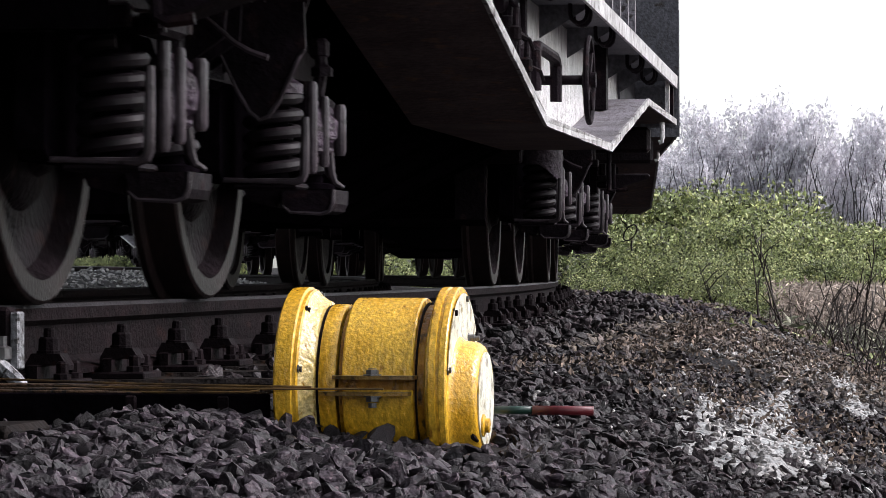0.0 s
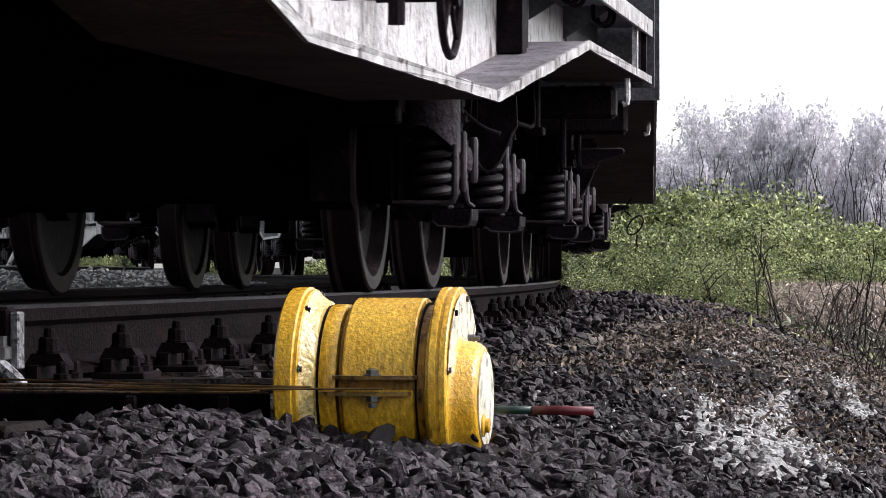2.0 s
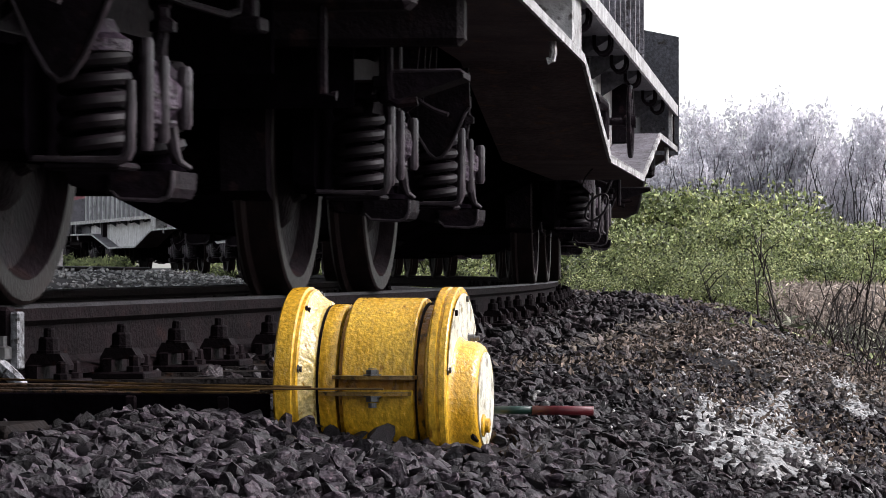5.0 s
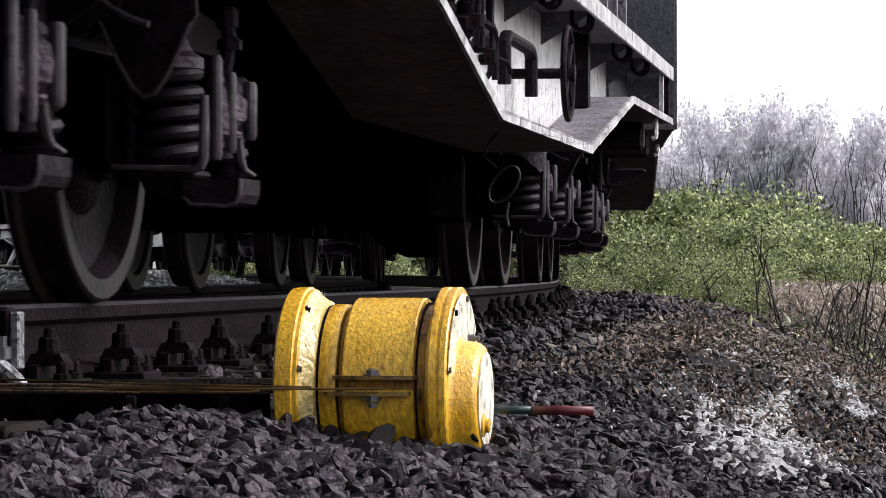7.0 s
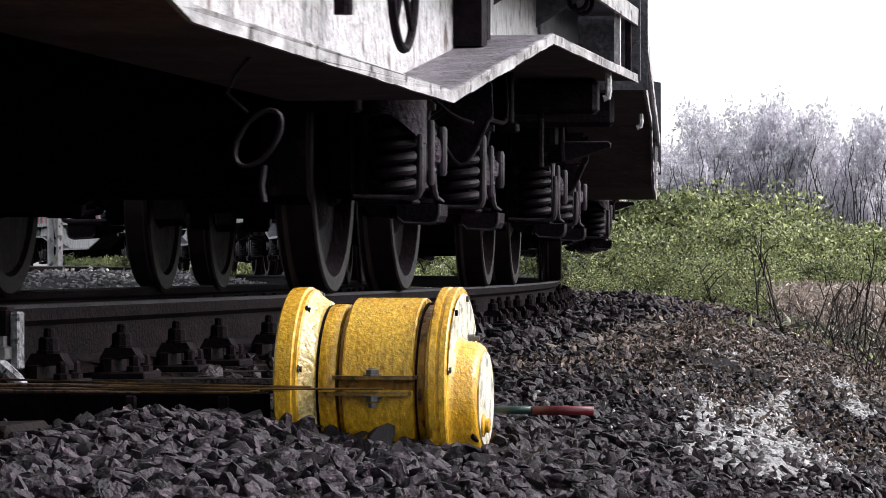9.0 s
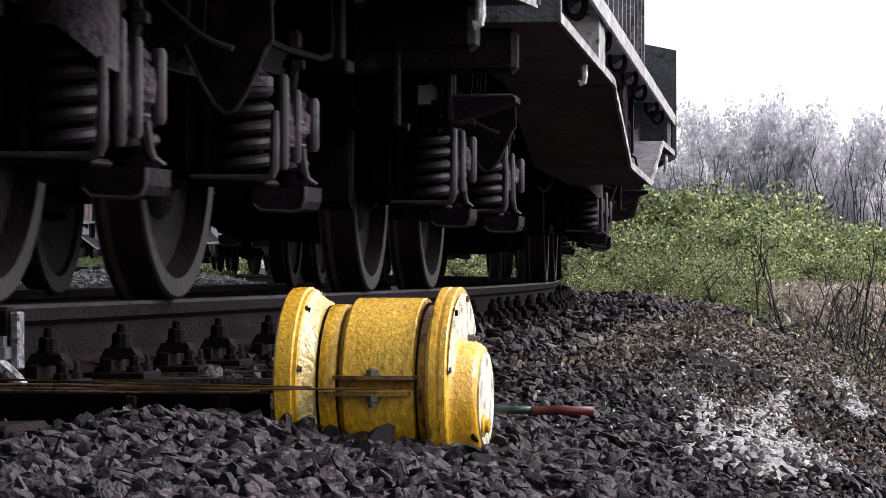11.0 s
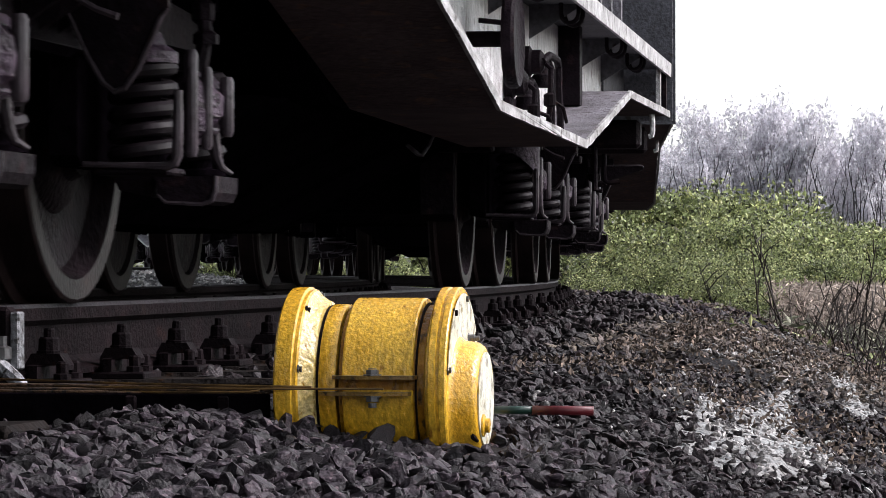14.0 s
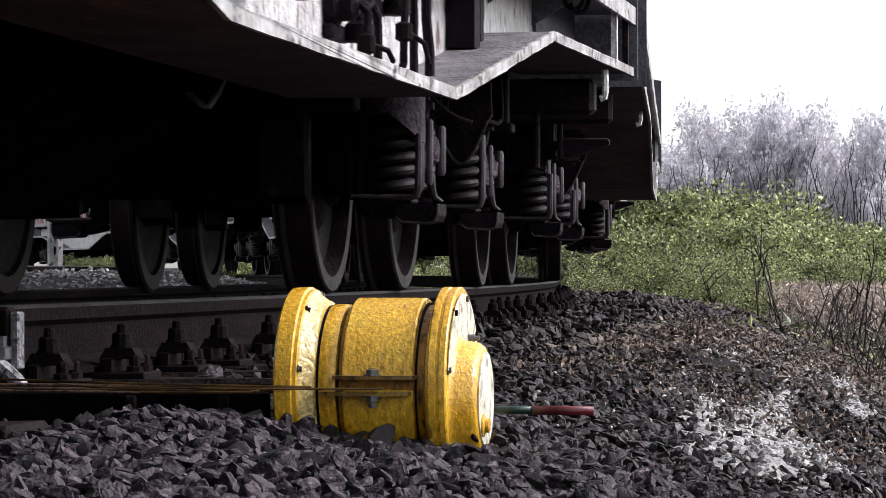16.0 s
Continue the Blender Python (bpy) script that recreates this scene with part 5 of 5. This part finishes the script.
for i in range(44):
    across = 1186 + 400 * (i + rng.uniform(-0.4, 0.4)) / 44
    az = 0.2192 - (across - 784) / 5838
    dist = rng.uniform(86, 93)
    x, y = dist * math.cos(az), -3.297 + dist * math.sin(az)
    m = Matrix.Translation((x, y, land(x, y))) @ Matrix.Rotation(rng.uniform(0, 6.28), 4, "Z")
    b_ = sap if i == 0 else copy_thing(sap, m)
    b_.matrix_basis = m
    sc = rng.uniform(0.62, 0.98)
    b_.scale = (sc, sc, sc)


def build_stalks(seed, n, h, spread):
    rng = np.random.RandomState(seed)
    t = thing("dry_shrub", "leafless brown shrub with thin dry stalks", "shrub", "dry shrubs")
    for k in range(n):
        bm = bmesh.new()
        x, y = rng.normal(size=2) * spread
        lean = Vector((rng.normal() * 0.25, rng.normal() * 0.25, 1)).normalized()
        L = h * rng.uniform(0.5, 1.1)
        pts = [Vector((x, y, -0.1)) + lean * L * f + Vector((rng.normal(), rng.normal(), 0)) * 0.03 * f for f in (0, 0.3, 0.6, 1.0)]
        tube(bm, pts, [0.010, 0.008, 0.0055, 0.0025], 4)
        for _ in range(5):
            f = rng.uniform(0.25, 0.95)
            p = Vector((x, y, -0.1)) + lean * L * f
            e = p + Vector((rng.normal() * 0.3, rng.normal() * 0.3, rng.uniform(0.1, 0.5))) * L * 0.5
            tube(bm, [p, p.lerp(e, 0.5) + Vector((0, 0, 0.02)), e], [0.0065, 0.005, 0.002], 3)
        part("stalk", bm, M_stalk, t)
    return t


shr = build_stalks(41, 12, 1.0, 0.28)
shr.matrix_basis = Matrix.Translation((24.5, -0.74, land(24.5, -0.74)))
for x, y, sc in ((26.5, -1.35, 1.0), (21.0, -1.55, 0.8), (30.0, -1.3, 1.1), (18.0, -1.75, 0.5), (28.0, -0.3, 0.6), (16.2, -2.0, 0.55)):
    b_ = copy_thing(shr, Matrix.Translation((x, y, land(x, y))) @ Matrix.Rotation(x, 4, "Z"))
    b_.scale = (sc, sc, sc)


def scatter_blades(name, label, mat, seed, n, s0, s1, q0, q1, size, stretch, lift, category):
    rng = np.random.RandomState(seed)
    C = []
    for _ in range(n):
        s, q = rng.uniform(s0, s1), rng.uniform(q0, q1)
        p = on_track(s, q)
        if noise.noise((p.x * 0.35, p.y * 0.6, seed)) < rng.uniform(-0.35, 0.25):
            continue
        C.append((p.x, p.y, land(p.x, p.y) + rng.uniform(0, lift)))
    ob = quads(name, mat, np.array(C), size * rng.uniform(0.5, 1.3, len(C)), rng, None, stretch=stretch)
    return tagged(ob, label, category, kind="stuff")


scatter_blades("weeds", "sparse low green weeds among the stones", M_leaf, 51, 7000, 17, 60, 1.9, 7.5, 0.035, 2.0, 0.05, "weeds")
scatter_blades("dry_grass", "pale brown dry grass on the bank", M_dry, 52, 34000, 28, 37, 3.5, 6.6, 0.028, 5.0, 0.55, "grass")
scatter_blades("dead_leaves", "brown dead leaves lying on the ballast", M_deadleaf, 53, 26000, 8.5, 26, 1.75, 3.2, 0.0135, 1.5, 0.045, "leaves")

rng = np.random.RandomState(61)
C = []
for _ in range(15000):
    x = rng.uniform(24, 105)
    y = 0.5 + 0.2 * (x - 35.7) - 0.15 + rng.normal() * (0.25 + 0.004 * x)
    C.append((x, y, land(x, y) + abs(rng.normal()) * 0.07))
tagged(quads("verge_grass", M_verge, np.array(C), 0.05 * rng.uniform(0.5, 1.4, len(C)), rng, None, stretch=3.5), "pale grass verge along the foot of the bushes", "grass", kind="stuff")

# ---------------------------------------------------------------- lattice mast inside the curve
mast = thing("lattice_mast", "grey steel lattice mast beside the far track", "mast")
mx, my = 44.0, 12.15
for dy, lean in ((-0.12, 0.012), (0.01, 0.012)):
    bm = bmesh.new()
    tube(bm, [(mx, my + dy + lean * -1, land(mx, my) - 0.1), (mx, my + dy + lean * 5, 5.5)], 0.05, 4)
    part("leg", bm, M_mast, mast)
for i in range(9):
    bm = bmesh.new()
    z = -0.1 + 0.55 * i
    tube(bm, [(mx, my - 0.12, z), (mx, my + 0.01, z + 0.5)] if i % 2 else [(mx, my + 0.01, z), (mx, my - 0.12, z + 0.5)], 0.024, 4)
    part("brace", bm, M_mast, mast)
bm = bmesh.new()
tube(bm, [(mx, my + 0.74, land(mx, my) - 0.1), (mx, my + 0.03, 1.32)], 0.035, 4)
part("stay", bm, M_mast, mast)

motions()
